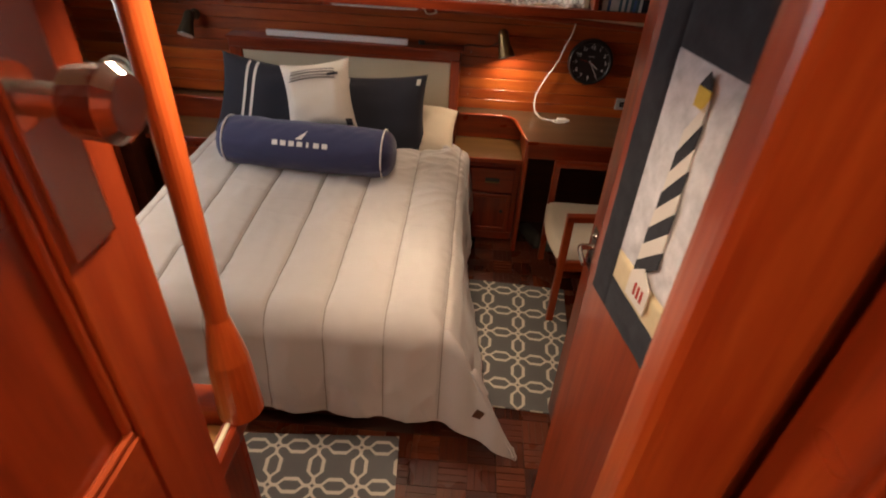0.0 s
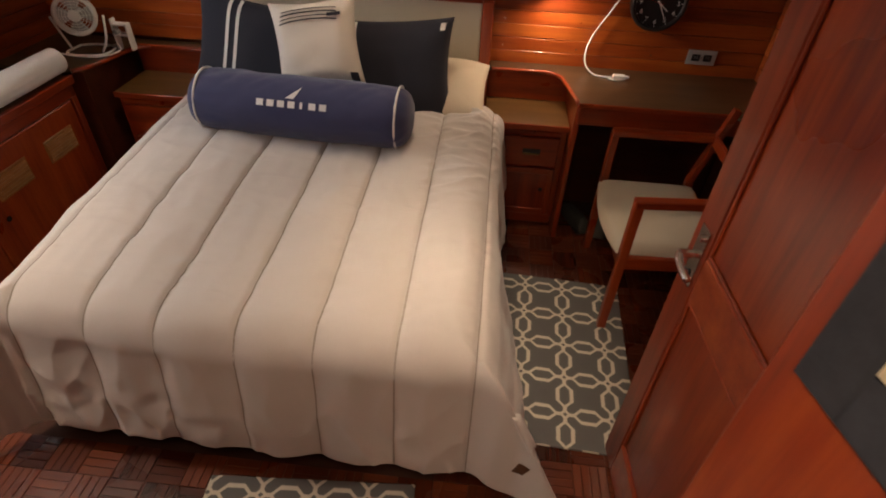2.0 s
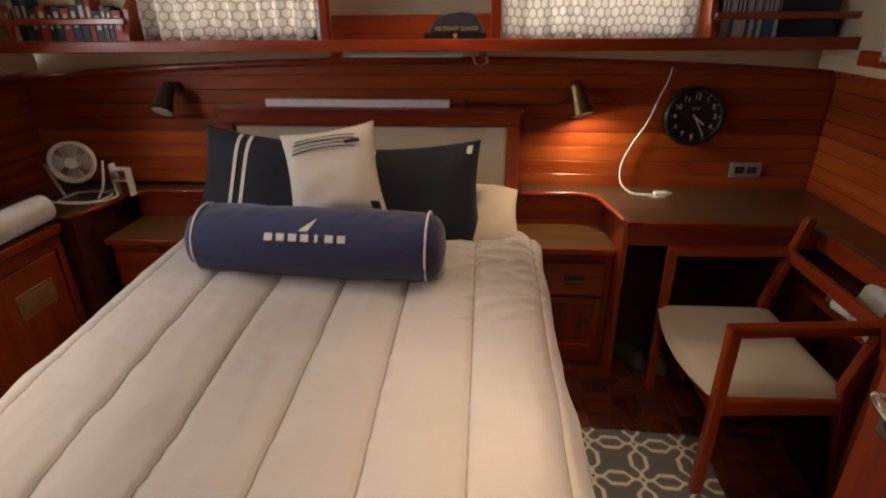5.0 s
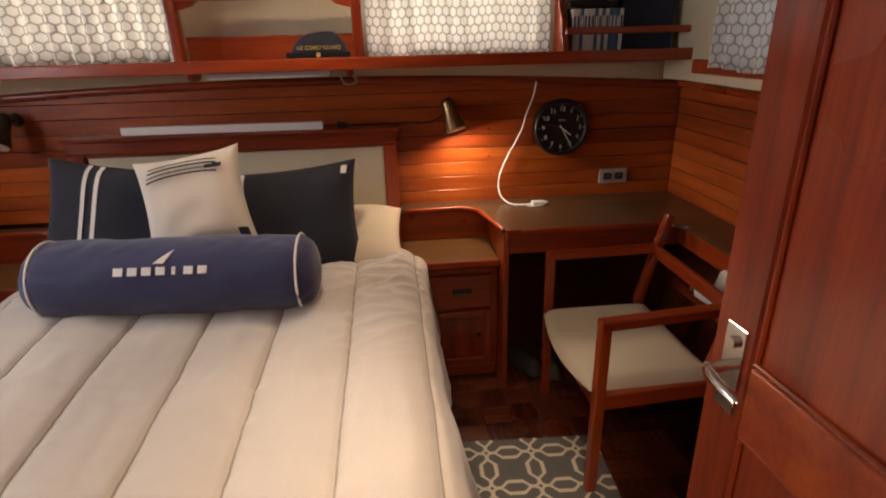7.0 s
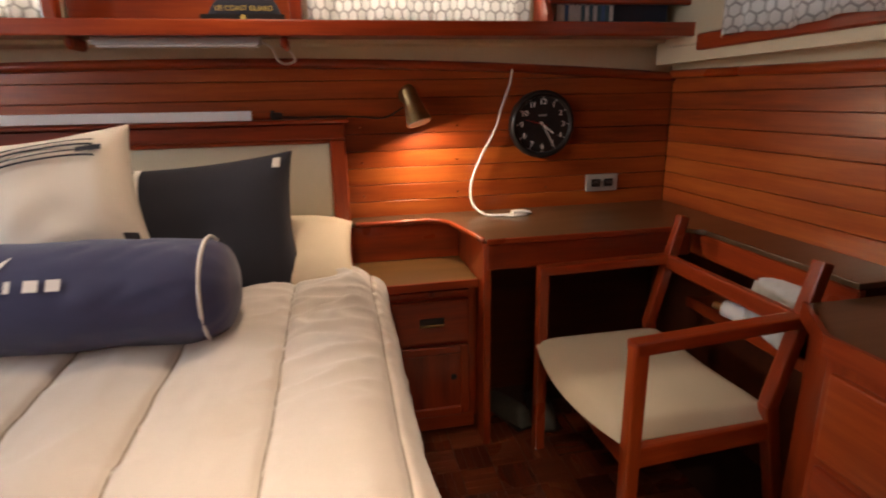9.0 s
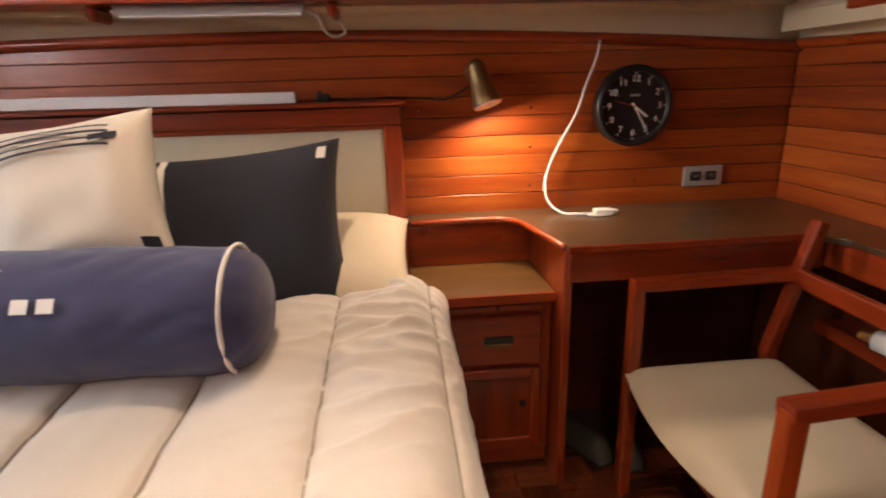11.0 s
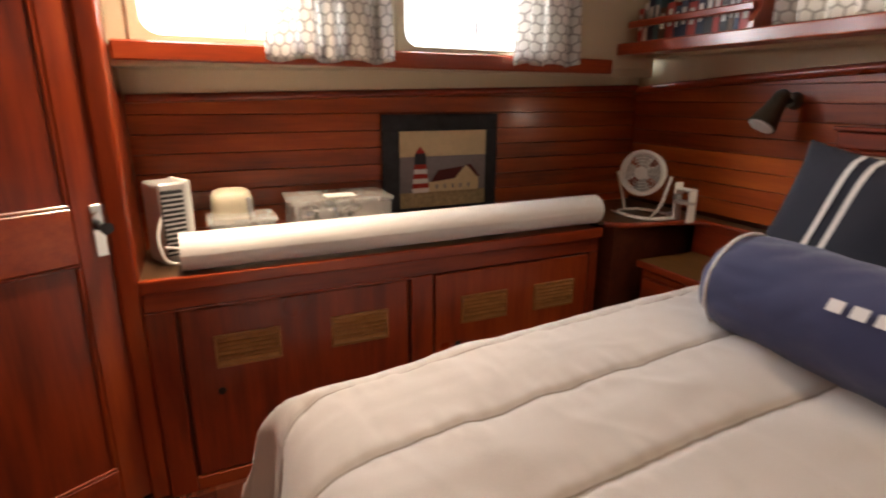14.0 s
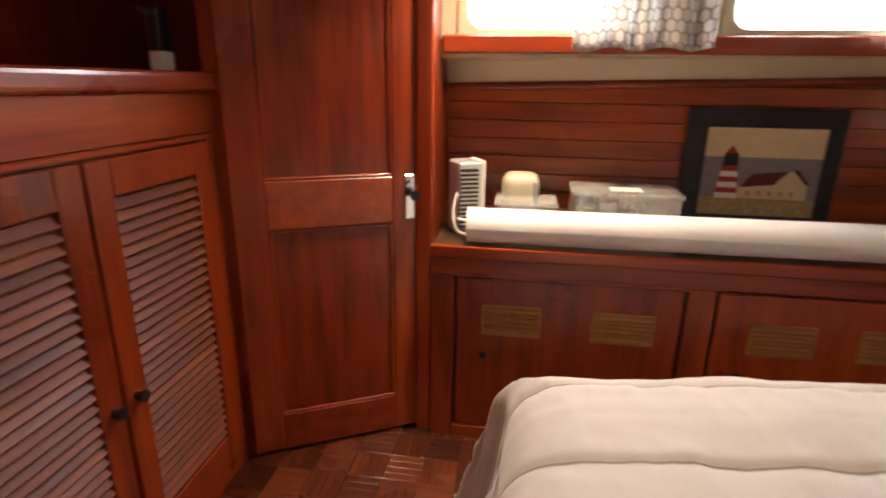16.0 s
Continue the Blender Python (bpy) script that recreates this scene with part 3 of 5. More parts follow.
def comforter(u, v):
    ov = 0.47
    x = -HW + 0.06 - ov + (2 * HW - 0.12 + 2 * ov) * u
    y = BY0 + 0.08 - 0.50 + (BY1 - 0.30 - BY0 - 0.08 + 0.50) * v
    e = HW - 0.10
    foot = BY0 + 0.115 + 0.035 * min(1.0, max(0.0, (-0.15 - x) / 0.4))
    ox, dx = overhang(abs(x) - e)
    oy, dy = overhang(foot - y)
    px = (min(abs(x), e) + ox) * (1 if x > 0 else -1)
    py = max(y, foot) - oy
    drop = max(dx, dy)
    if dx > 0.05 and dy > 0.05:
        k = min(dx, dy)
        drop = min(max(dx, dy) + 0.22 * k, BT - 0.02)
        px += (0.30 if x > 0 else 0.22) * k * (1 if x > 0 else -1)
        py -= 0.18 * k
    if x > 0 and dx > 0.03:
        px += 0.09 * min(1.0, max(0.0, (2.75 - y) / 0.6)) * min(1.0, dx / 0.4)
    xs = BX + x
    seam = min(abs(xs - s) for s in SEAMS)
    puff = 0.014 * min(1.0, seam / 0.10) ** 0.6 - 0.010
    n = Vector((xs, y, 0.0))
    w = 0.012 * noise.noise(n * 3.0) + 0.006 * noise.noise(n * 8.0) + 0.0025 * noise.noise(Vector((xs * 22, y * 14, 2.0)))
    patch = max(0.0, noise.noise(n * 1.7 + Vector((0, 0, 3))))
    w += 0.008 * crease(xs * 4 + y * 3, y * 7 - xs * 2, 11.0) * (0.25 + patch)
    # puckers that run out from the stitching
    near = math.exp(-(seam / 0.045) ** 2)
    w += 0.0045 * near * noise.noise(Vector((xs * 5, y * 34, 2.5)))
    w -= 0.006 * math.exp(-(seam / 0.009) ** 2)
    rumple = min(1.0, max(0.0, (y - 2.55) / 0.5)) * min(1.0, max(0.0, (xs + 0.05) / 0.25))
    w += rumple * (0.017 * crease(xs * 5 + y * 2, y * 15 - xs * 3, 5.0) + 0.008 * noise.noise(Vector((xs * 12, y * 30, 8.0))))
    hang = min(1.0, drop / 0.15)
    low = min(1.0, drop / 0.45)
    fold = 0.020 * hang * noise.noise(Vector((xs * 5 if dy > dx else 0, y * 5 if dx > dy else 0, 7.0)))
    fold += 0.007 * low * noise.noise(Vector((xs * 15, y * 15, 9.0 + drop * 3)))
    crimp = 0.008 * low * crease(xs * 9, y * 9 + drop * 4, 21.0)
    if dx > 0.02 and dy > 0.02:
        fold, crimp = fold * 0.4, 0.0
    if dy >= dx:
        py += fold - puff * hang - crimp - 0.005 * hang * math.sin((xs - SEAMS[0]) / 0.222 * 2 * math.pi)
    else:
        px += (fold - puff * hang + crimp) * (1 if x > 0 else -1)
    head = 0.055 * min(1.0, max(0.0, (y - 2.2) / 1.1))
    head += 0.028 * min(1.0, max(0.0, (BX - 0.05 - xs) / 0.35)) * min(1.0, max(0.0, (y - 2.1) / 0.4))
    hem = 0.006 * low * math.cos((xs - SEAMS[0]) / 0.222 * 2 * math.pi) if dy > dx else 0.0
    return Vector((BX + px, py, max(BT - drop + hem + puff * (1 - hang) + w * (1 - 0.6 * hang) + head, 0.012 + 0.01 * noise.noise(n * 14))))


comf = thing("comforter", (BX, 2.8, BT), "pale greige quilted comforter with stitched channels over the bed", "bedding", bm=sheet_grid(340, 300, comforter), mat=COMF, smooth=True)
so = comf.modifiers.new("solid", "SOLIDIFY")
so.thickness, so.offset = 0.012, -1
UW = 2 * HW - 0.12 + 0.94
for s in SEAMS:
    us = (s - BX + UW / 2) / UW
    part("seam", sheet_grid(2, 120, lambda a, b: comforter(us + (a - 0.5) * 0.0022, 0.004 + 0.99 * b) + Vector((0, -0.002 if b < 0.2 else 0, 0.0022))), SEAM, comf, "stitched channel seam", True)
part("leather_tag", sheet_grid(6, 6, lambda a, b: comforter(0.868 + 0.022 * a + 0.012 * b, 0.060 + 0.026 * b) + Vector((0.003, -0.007, 0.003))), LEATHER, comf, "small brown leather tag")


def pillow_bm(w, h, t, pinch=0.07, n=40, seed=0):
    bm = bmesh.new()
    grid = {}
    for side in (1, -1):
        for i in range(n + 1):
            for j in range(n + 1):
                u, v = 2 * i / n - 1, 2 * j / n - 1
                edge = i in (0, n) or j in (0, n)
                if edge and side == -1:
                    grid[-1, i, j] = grid[1, i, j]
                    continue
                x = u * w / 2 * (1 - pinch * (1 - v * v) * abs(u))
                y = v * h / 2 * (1 - pinch * (1 - u * u) * abs(v))
                z = side * t / 2 * ((1 - u ** 4) * (1 - v ** 4)) ** 0.55
                inner = 1 - max(abs(u), abs(v)) ** 4
                z += inner * 0.009 * noise.noise(Vector((u * 2.2, v * 2.2, seed + side)))
                # creases that fan out from the corners
                c = abs(abs(u) - abs(v))
                z -= inner * 0.010 * max(0.0, abs(u * v) - 0.15) * (1 + noise.noise(Vector((c * 16, u * 2, seed + v)))) * side
                grid[side, i, j] = bm.verts.new((x, y, z))
    for side in (1, -1):
        for i in range(n):
            for j in range(n):
                q = [grid[side, i, j], grid[side, i + 1, j], grid[side, i + 1, j + 1], grid[side, i, j + 1]]
                bm.faces.new(q if side == 1 else q[::-1])
    return bm


def pillow_z(u, v, t):
    return t / 2 * (max(0.0, 1 - u ** 4) * max(0.0, 1 - v ** 4)) ** 0.55


def on_pillow(m, w, h, t, pinch, u0, u1, v0, v1, lift=0.004, n=14, bow=0.0):
    """A strip of cloth that follows a pillow's front."""
    def f(a, b):
        u, v = u0 + (u1 - u0) * a, v0 + (v1 - v0) * b
        v += bow * (1 - (2 * a - 1) ** 2)
        x = u * w / 2 * (1 - pinch * (1 - v * v) * abs(u))
        y = v * h / 2 * (1 - pinch * (1 - u * u) * abs(v))
        return m @ Vector((x, y, pillow_z(u, v, t) + lift))
    return sheet_grid(n, n, f)


def pillow(name, label, at, lean, twist, roll, w, h, t, mat, pinch=0.07, seed=0):
    m = Matrix.Translation(at) @ pose(0, 0, 0, 0, 0, twist) @ pose(0, 0, 0, 90 - lean, 0, 0) @ pose(0, 0, 0, 0, 0, roll)
    ob = thing(name, at, label, "pillow", "pillows on the bed", bm=turned(pillow_bm(w, h, t, pinch, seed=seed), m), mat=mat, smooth=True)
    return ob, m


pillow("bed_pillow", "cream cotton sleeping pillow at the headboard", (-0.02, 3.55, 0.70), 74, 0, 0, 0.66, 0.42, 0.17, SHEET, 0.05, 3)
pillow("bed_pillow", "cream cotton sleeping pillow at the headboard", (-0.70, 3.55, 0.70), 74, 0, 0, 0.66, 0.42, 0.17, SHEET, 0.05, 5)
sham_l, ml = pillow("sham_pillow", "navy sham pillow with two white stripes", (-0.69, 3.45, 0.85), 22, 3, -8, 0.62, 0.43, 0.16, NAVY, 0.09, 8)
for u in (-0.47, -0.33):
    part("stripe", on_pillow(ml, 0.62, 0.43, 0.16, 0.09, u - 0.024, u + 0.024, -0.97, 0.97), JUTE, sham_l, "white woven stripe", True)
sham_r, mr = pillow("sham_pillow", "navy sham pillow with a small white label", (-0.155, 3.45, 0.805), 20, -2, 4, 0.62, 0.45, 0.16, NAVY, 0.09, 11)
part("label_patch", on_pillow(mr, 0.62, 0.45, 0.16, 0.09, 0.84, 0.91, 0.76, 0.90), JUTE, sham_r, "small white woven label")
part("stripe", on_pillow(mr, 0.62, 0.45, 0.16, 0.09, -0.40, -0.34, -0.97, 0.97), JUTE, sham_r, "white woven stripe", True)
white, mw = pillow("throw_pillow", "small off-white square throw pillow with black stripes", (-0.405, 3.325, 0.945), 26, 3, 9, 0.36, 0.36, 0.15, OFFW, 0.10, 14)
for k, v in enumerate((0.42, 0.51, 0.60, 0.69)):
    part("stripe", on_pillow(mw, 0.36, 0.36, 0.15, 0.10, -0.74 + 0.03 * k, 0.62, v, v + 0.036 - 0.010 * (k % 2), 0.008, 16, 0.07), NAVY, white, "black printed stripe", True)
part("mark", on_pillow(mw, 0.36, 0.36, 0.15, 0.10, 0.40, 0.72, 0.52, 0.60, 0.009), NAVY, white, "black printed mark", True)
part("label_patch", on_pillow(mw, 0.36, 0.36, 0.15, 0.10, 0.74, 0.92, -0.92, -0.72), NAVY, white, "navy woven label")

# bolster
BO, BR, BL = Vector((-0.42, 3.10, 0.770)), 0.127, 0.90


def bolster_bm():
    def f(u, v):
        a = 2 * math.pi * v
        s = (2 * u - 1)
        r = BR * max(0.0, 1 - abs(s) ** 16) ** 0.5
        r *= 1 + 0.03 * noise.noise(Vector((s * 3, math.cos(a) * 1.5, math.sin(a) * 1.5))) + 0.016 * noise.noise(Vector((s * 9, math.cos(a) * 5, math.sin(a) * 5)))
        r *= 1 - 0.035 * crease(s * 3.5, a * 2.2 + s * 2, 31.0) * (0.3 + abs(s))
        return Vector((s * BL / 2, math.cos(a) * r * 1.03, math.sin(a) * r * 0.96))
    return sheet_grid(110, 72, f)


bt = Matrix.Translation(BO) @ pose(0, 0, 0, 0, 0.8, -1.5)
bolster = thing("bolster_pillow", BO, "long round navy blue bolster with white piping", "pillow", "pillows on the bed", bm=turned(bolster_bm(), bt), mat=BLUE, smooth=True)
for s in (-1, 1):
    part("piping", turned(ring((s * BL * 0.435, 0, 0), (1, 0, 0), BR * 0.945, 0.0045, 40, 6), bt), JUTE, bolster, "white piping", True)


def on_bolster(poly, x0, h0):
    """Flat white art laid on the bolster's front."""
    bm = bmesh.new()
    vs = []
    for x, y in poly:
        a = h0 + y / BR
        vs.append(bm.verts.new(bt @ Vector((x0 + x, -math.cos(a) * BR * 1.075, math.sin(a) * BR * 1.0))))
    bm.faces.new(vs)
    return bm


for k in range(7):
    w = 0.011 if k == 4 else 0.027
    x = -0.130 + k * 0.0405 + (0.006 if k == 4 else 0)
    part("printed_bar", on_bolster([(0, 0.002), (w, 0.002), (w, 0.026), (0, 0.026)], x - 0.005, 0.42), PAPER, bolster, "white printed lettering bar")
part("printed_sail", on_bolster([(-0.02, 0.036), (0.012, 0.036), (0.036, 0.085), (0.005, 0.058)], -0.005, 0.42), PAPER, bolster, "white printed sail")

# ---- desk and night stands ----


def arc(cx, cy, r, a0, a1, n=8):
    return [(cx + r * math.cos(radians(a0 + (a1 - a0) * i / n)), cy + r * math.sin(radians(a0 + (a1 - a0) * i / n))) for i in range(n + 1)]


DZ = 0.75
desk_line = [(0.31, YB - 0.002), (0.31, 3.76)] + [(x, y) for x, y in arc(0.56, 3.66, 0.10, 90, 0)] + [(0.715, 3.40), (1.36, 3.40), (1.42, 3.32), (1.42, 2.79), (XR - 0.002, 2.79), (XR - 0.002, YB - 0.002)]
desk = thing("desk", (1.1, 3.6, 0), "built-in mahogany corner desk with dark walnut laminate top", "desk")
part("desktop", prism(desk_line[::-1], DZ - 0.016, DZ, 0.003), LAM, desk, "dark walnut laminate top")
part("front_rail", box(0.715, 1.43, 3.405, 3.43, 0.645, DZ - 0.017, 0.004), WX, desk)
part("end_panel", box(0.705, 0.73, 3.41, YB - 0.02, 0.0, DZ - 0.017, 0.004), WZ, desk)
part("side_rail", box(1.425, 1.445, 2.79, 3.40, 0.655, DZ - 0.017, 0.004), WY, desk)
part("shelf_rail", box(1.43, 1.455, 2.79, 3.40, 0.46, 0.50, 0.004), WY, desk)
part("low_shelf", box(1.457, XR - 0.052, 2.79, 3.40, 0.47, 0.49, 0.003), WY, desk)
# These back panels carry the kneehole's shade in their darker wood.
part("back_panel", box(1.55, 1.565, 2.79, 3.80, 0.0, DZ - 0.02), SHADE_DARKWOOD, desk)
part("back_panel", box(0.73, 1.53, 3.78, 3.80, 0.0, DZ - 0.02), SHADE_DARKWOOD, desk)
part("lip", tube([(0.32, 3.752, DZ - 0.008)] + [(x, y - 0.004, DZ - 0.008) for x, y in arc(0.56, 3.66, 0.104, 85, 5)] + [(0.708, 3.42, DZ - 0.008)], 0.010), WX, desk, smooth=True)
part("edge_strip", box(0.71, 1.37, 3.392, 3.40, DZ - 0.018, DZ + 0.001, 0.002), WX, desk)

ZN = 0.597


def night_stand(x0, x1, handle_x, label):
    ns = thing("night_stand", ((x0 + x1) / 2, 3.6, 0), label, "night stand", "night stands")
    part("body", join(box(x0, x1, 3.50, YB - 0.03, 0.07, ZN - 0.02, 0.004), box(x0, x1, 3.54, 3.78, 0, 0.07)), WZ, ns)
    part("top", box(x0, x1, 3.475, YB - 0.03, ZN - 0.014, ZN, 0.003), NTOP, ns, "brown laminate top")
    part("edge_strip", box(x0, x1, 3.467, 3.476, ZN - 0.026, ZN + 0.002, 0.002), WX, ns)
    part("riser", box(x0, x1, 3.76, 3.775, ZN, DZ - 0.017, 0.002), WX, ns)
    w0, w1 = x0 + 0.025, x1 - 0.03
    part("pull_out_board", box(w0, w1, 3.485, 3.502, ZN - 0.055, ZN - 0.035, 0.003), WX, ns)
    part("board_pull", box(handle_x - 0.007, handle_x + 0.007, 3.472, 3.486, ZN - 0.052, ZN - 0.035, 0.003), WX, ns)
    dr = part("drawer", box(w0, w1, 3.482, 3.502, 0.375, ZN - 0.068, 0.006, 2), WX, ns)
    part("handle_slot", box(handle_x - 0.042, handle_x + 0.042, 3.4795, 3.484, 0.445, 0.468, 0.008, 2), BLACK, dr, "dark recessed pull")
    part("handle_lip", box(handle_x - 0.042, handle_x + 0.042, 3.477, 3.484, 0.436, 0.446, 0.003), BRASS, dr, "worn metal lip")
    do = part("door", box(w0 + 0.03, w1 - 0.03, 3.489, 3.502, 0.125, 0.33), WZ, ns)
    for a0, a1 in ((w0, w0 + 0.03), (w1 - 0.03, w1)):
        part("stile", box(a0, a1, 3.482, 3.502, 0.09, 0.36, 0.004), WZ, do)
    for b0, b1 in ((0.09, 0.125), (0.33, 0.36)):
        part("rail", box(w0 + 0.03, w1 - 0.03, 3.482, 3.502, b0, b1, 0.004), WX, do)
    part("finger_hole", rod((w1 - 0.055, 3.486, 0.24), (w1 - 0.055, 3.4885, 0.24), 0.011), BLACK, do, "dark finger hole")
    part("plinth", box(x0 + 0.01, x1 - 0.01, 3.495, 3.51, 0.03, 0.085, 0.004), WX, ns)
    return ns


night_stand(0.305, 0.703, 0.545, "mahogany night stand with drawer and cupboard door")
night_stand(-1.50, -1.04, -1.27, "mahogany night stand in a dark corner by the bed")

# corner surface and long cabinet on the port side
corner_top = thing("corner_counter", (-1.7, 3.6, 0), "dark laminate corner counter with a rounded mahogany lip", "counter")
part("top", prism([(XL + 0.002, 3.38), (-1.63, 3.38), (-1.55, 3.48)] + arc(-1.40, 3.66, 0.11, 180, 90) + [(-1.03, 3.77), (-1.03, YB - 0.002), (XL + 0.002, YB - 0.002)], 0.715, 0.731, 0.003), LAM, corner_top)
part("lip", tube([(-1.60, 3.385, 0.722), (-1.55, 3.47, 0.722)] + [(x, y, 0.722) for x, y in arc(-1.40, 3.655, 0.115, 180, 95)] + [(-1.05, 3.765, 0.722)], 0.011), WX, corner_top, smooth=True)
part("body", box(XL + 0.01, -1.56, 3.40, YB - 0.03, 0, 0.714), SHADE_DARKWOOD, corner_top)

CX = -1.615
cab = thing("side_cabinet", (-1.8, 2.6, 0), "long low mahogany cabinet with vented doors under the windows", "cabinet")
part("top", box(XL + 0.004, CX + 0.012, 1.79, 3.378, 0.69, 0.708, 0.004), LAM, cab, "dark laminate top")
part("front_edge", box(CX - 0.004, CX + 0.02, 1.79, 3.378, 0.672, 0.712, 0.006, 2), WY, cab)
# Darkened body reads as shade in the gaps round the doors.
part("body", box(XL + 0.01, CX - 0.021, 1.79, 3.37, 0.0, 0.69), SHADE_DARKWOOD, cab)
for y0, y1 in ((1.79, 1.865), (2.585, 2.665), (3.345, 3.378)):
    part("stile", box(CX - 0.02, CX, y0, y1, 0, 0.611, 0.003), WZ, cab)
part("top_rail", box(CX - 0.02, CX, 1.79, 3.378, 0.612, 0.672, 0.003), WY, cab)
part("kick_board", box(CX - 0.02, CX - 0.002, 1.866, 3.344, 0, 0.05, 0.003), WY, cab)
part("bead", box(CX - 0.004, CX + 0.008, 1.865, 2.585, 0.606, 0.616, 0.003), WY, cab)


def vent(parent, y0, y1, z0, z1, x):
    v = part("vent", join(box(x, x + 0.008, y0, y1, z1 - 0.008, z1, 0.002), box(x, x + 0.008, y0, y1, z0, z0 + 0.008, 0.002), box(x, x + 0.008, y0, y0 + 0.008, z0 + 0.008, z1 - 0.008, 0.002), box(x, x + 0.008, y1 - 0.008, y1, z0 + 0.008, z1 - 0.008, 0.002), box(x - 0.002, x + 0.001, y0, y1, z0, z1)), TEAK, parent, "light teak louvred vent")
    for k in range(6):
        z = z0 + 0.016 + k * (z1 - z0 - 0.02) / 6
        ob = part("slat", turned(box(-0.006, 0.006, y0 + 0.008, y1 - 0.008, -0.0018, 0.0018), Matrix.Translation((x + 0.006, 0, z)) @ pose(0, 0, 0, 0, 35, 0)), TEAK, cab)


for y0, y1, vents in ((1.875, 2.575, ((1.958, 2.149), (2.306, 2.50))), (2.675, 3.337, ((2.775, 2.966), (3.085, 3.27)))):
    door = part("door", box(CX - 0.018, CX - 0.006, y0, y1, 0.055, 0.604, 0.004), WZ, cab)
    for a, b in vents:
        vent(door, a, b, 0.408, 0.513, CX - 0.006)
    part("finger_hole", rod((CX - 0.007, y0 + 0.09, 0.33), (CX - 0.004, y0 + 0.09, 0.33), 0.012), BLACK, door)

# chest beside the chair
chest = thing("chest_of_drawers", (1.35, 2.3, 0), "mahogany chest of drawers with dark laminate top", "chest of drawers")
CH0, CH1, CXL = 1.98, 2.765, 1.18
part("body", prism([(CXL + 0.10, CH1), (CXL, CH1 - 0.14), (CXL, CH0), (XR - 0.01, CH0), (XR - 0.01, CH1)][::-1], 0.0, 0.70, 0.004), WZ, chest)
part("top", prism([(CXL + 0.09, CH1 + 0.012), (CXL - 0.012, CH1 - 0.14), (CXL - 0.012, CH0), (XR - 0.005, CH0), (XR - 0.005, CH1 + 0.012)][::-1], 0.70, 0.722, 0.004), LAM, chest, "dark laminate top")
part("edge_strip", prism([(CXL + 0.085, CH1 + 0.018), (CXL - 0.02, CH1 - 0.14), (CXL - 0.02, CH0), (CXL - 0.008, CH0), (CXL - 0.008, CH1 - 0.145), (CXL + 0.09, CH1 + 0.010)][::-1], 0.685, 0.726), WY, chest)
for z0, z1 in ((0.47, 0.655), (0.26, 0.45), (0.06, 0.24)):
    d = part("drawer", box(CXL - 0.014, CXL + 0.004, CH0 + 0.02, CH1 - 0.16, z0, z1, 0.006, 2), WY, chest)
    part("handle_slot", box(CXL - 0.0165, CXL - 0.012, 2.19, 2.30, (z0 + z1) / 2 - 0.013, (z0 + z1) / 2 + 0.013, 0.01, 2), BLACK, d, "dark recessed pull")

# ---- chair ----


def bent_board(p0, p1, w, h):
    a, b = Vector(p0), Vector(p1)
    bm = box(-w / 2, w / 2, -h / 2, h / 2, 0, (b - a).length, 0.007, 2)
    return turned(bm, Matrix.Translation(a) @ (b - a).to_track_quat("Z", "Y").to_matrix().to_4x4())


chair = thing("armchair", (1.1, 3.08, 0), "mahogany armchair with a cream upholstered seat at the desk", "chair")
YA, YZ = 2.80, 3.36
for y in (YA, YZ):
    part("leg", bent_board((0.885, y, 0.0), (0.885, y, 0.655), 0.036, 0.036), WZ, chair)
    part("leg", bent_board((1.35, y + (0.02 if y < 3 else -0.02), 0.0), (1.255, y + (0.02 if y < 3 else -0.02), 0.45), 0.036, 0.034), WZ, chair)
    part("back_post", bent_board((1.255, y + (0.02 if y < 3 else -0.02), 0.44), (1.345, y + (0.02 if y < 3 else -0.02), 0.80), 0.036, 0.032), WZ, chair)
    part("armrest", bent_board((0.868, y, 0.648), (1.315, y + (0.02 if y < 3 else -0.02), 0.662), 0.044, 0.030), WX, chair)
    part("side_rail", bent_board((0.89, y, 0.372), (1.28, y + (0.02 if y < 3 else -0.02), 0.378), 0.028, 0.055), WX, chair)
part("front_rail", bent_board((0.888, YA, 0.362), (0.888, YZ, 0.362), 0.028, 0.055), WY, chair)
part("back_rail", bent_board((1.285, YA + 0.02, 0.372), (1.285, YZ - 0.02, 0.372), 0.028, 0.055), WY, chair)
part("back_slat", bent_board((1.30, YA + 0.03, 0.655), (1.30, YZ - 0.03, 0.655), 0.020, 0.05), WY, chair)


def seat(u, v):
    y = YA + 0.016 + (YZ - YA - 0.032) * v
    x = 0.862 + (1.29 - 0.862) * u
    e = 1 - abs(2 * v - 1) ** 8
    f = 1 - abs(2 * u - 1) ** 8
    return Vector((x - 0.03 * (1 - (2 * v - 1) ** 2) * (1 - u), y, 0.402 + 0.040 * (max(e, 0) * max(f, 0)) ** 0.4 - 0.016 * math.sin(math.pi * v) * (1 - 0.3 * u)))


st = part("seat", join(sheet_grid(24, 24, seat), box(0.875, 1.28, YA + 0.018, YZ - 0.018, 0.385, 0.404)), SEATF, chair, "cream fabric seat", True)

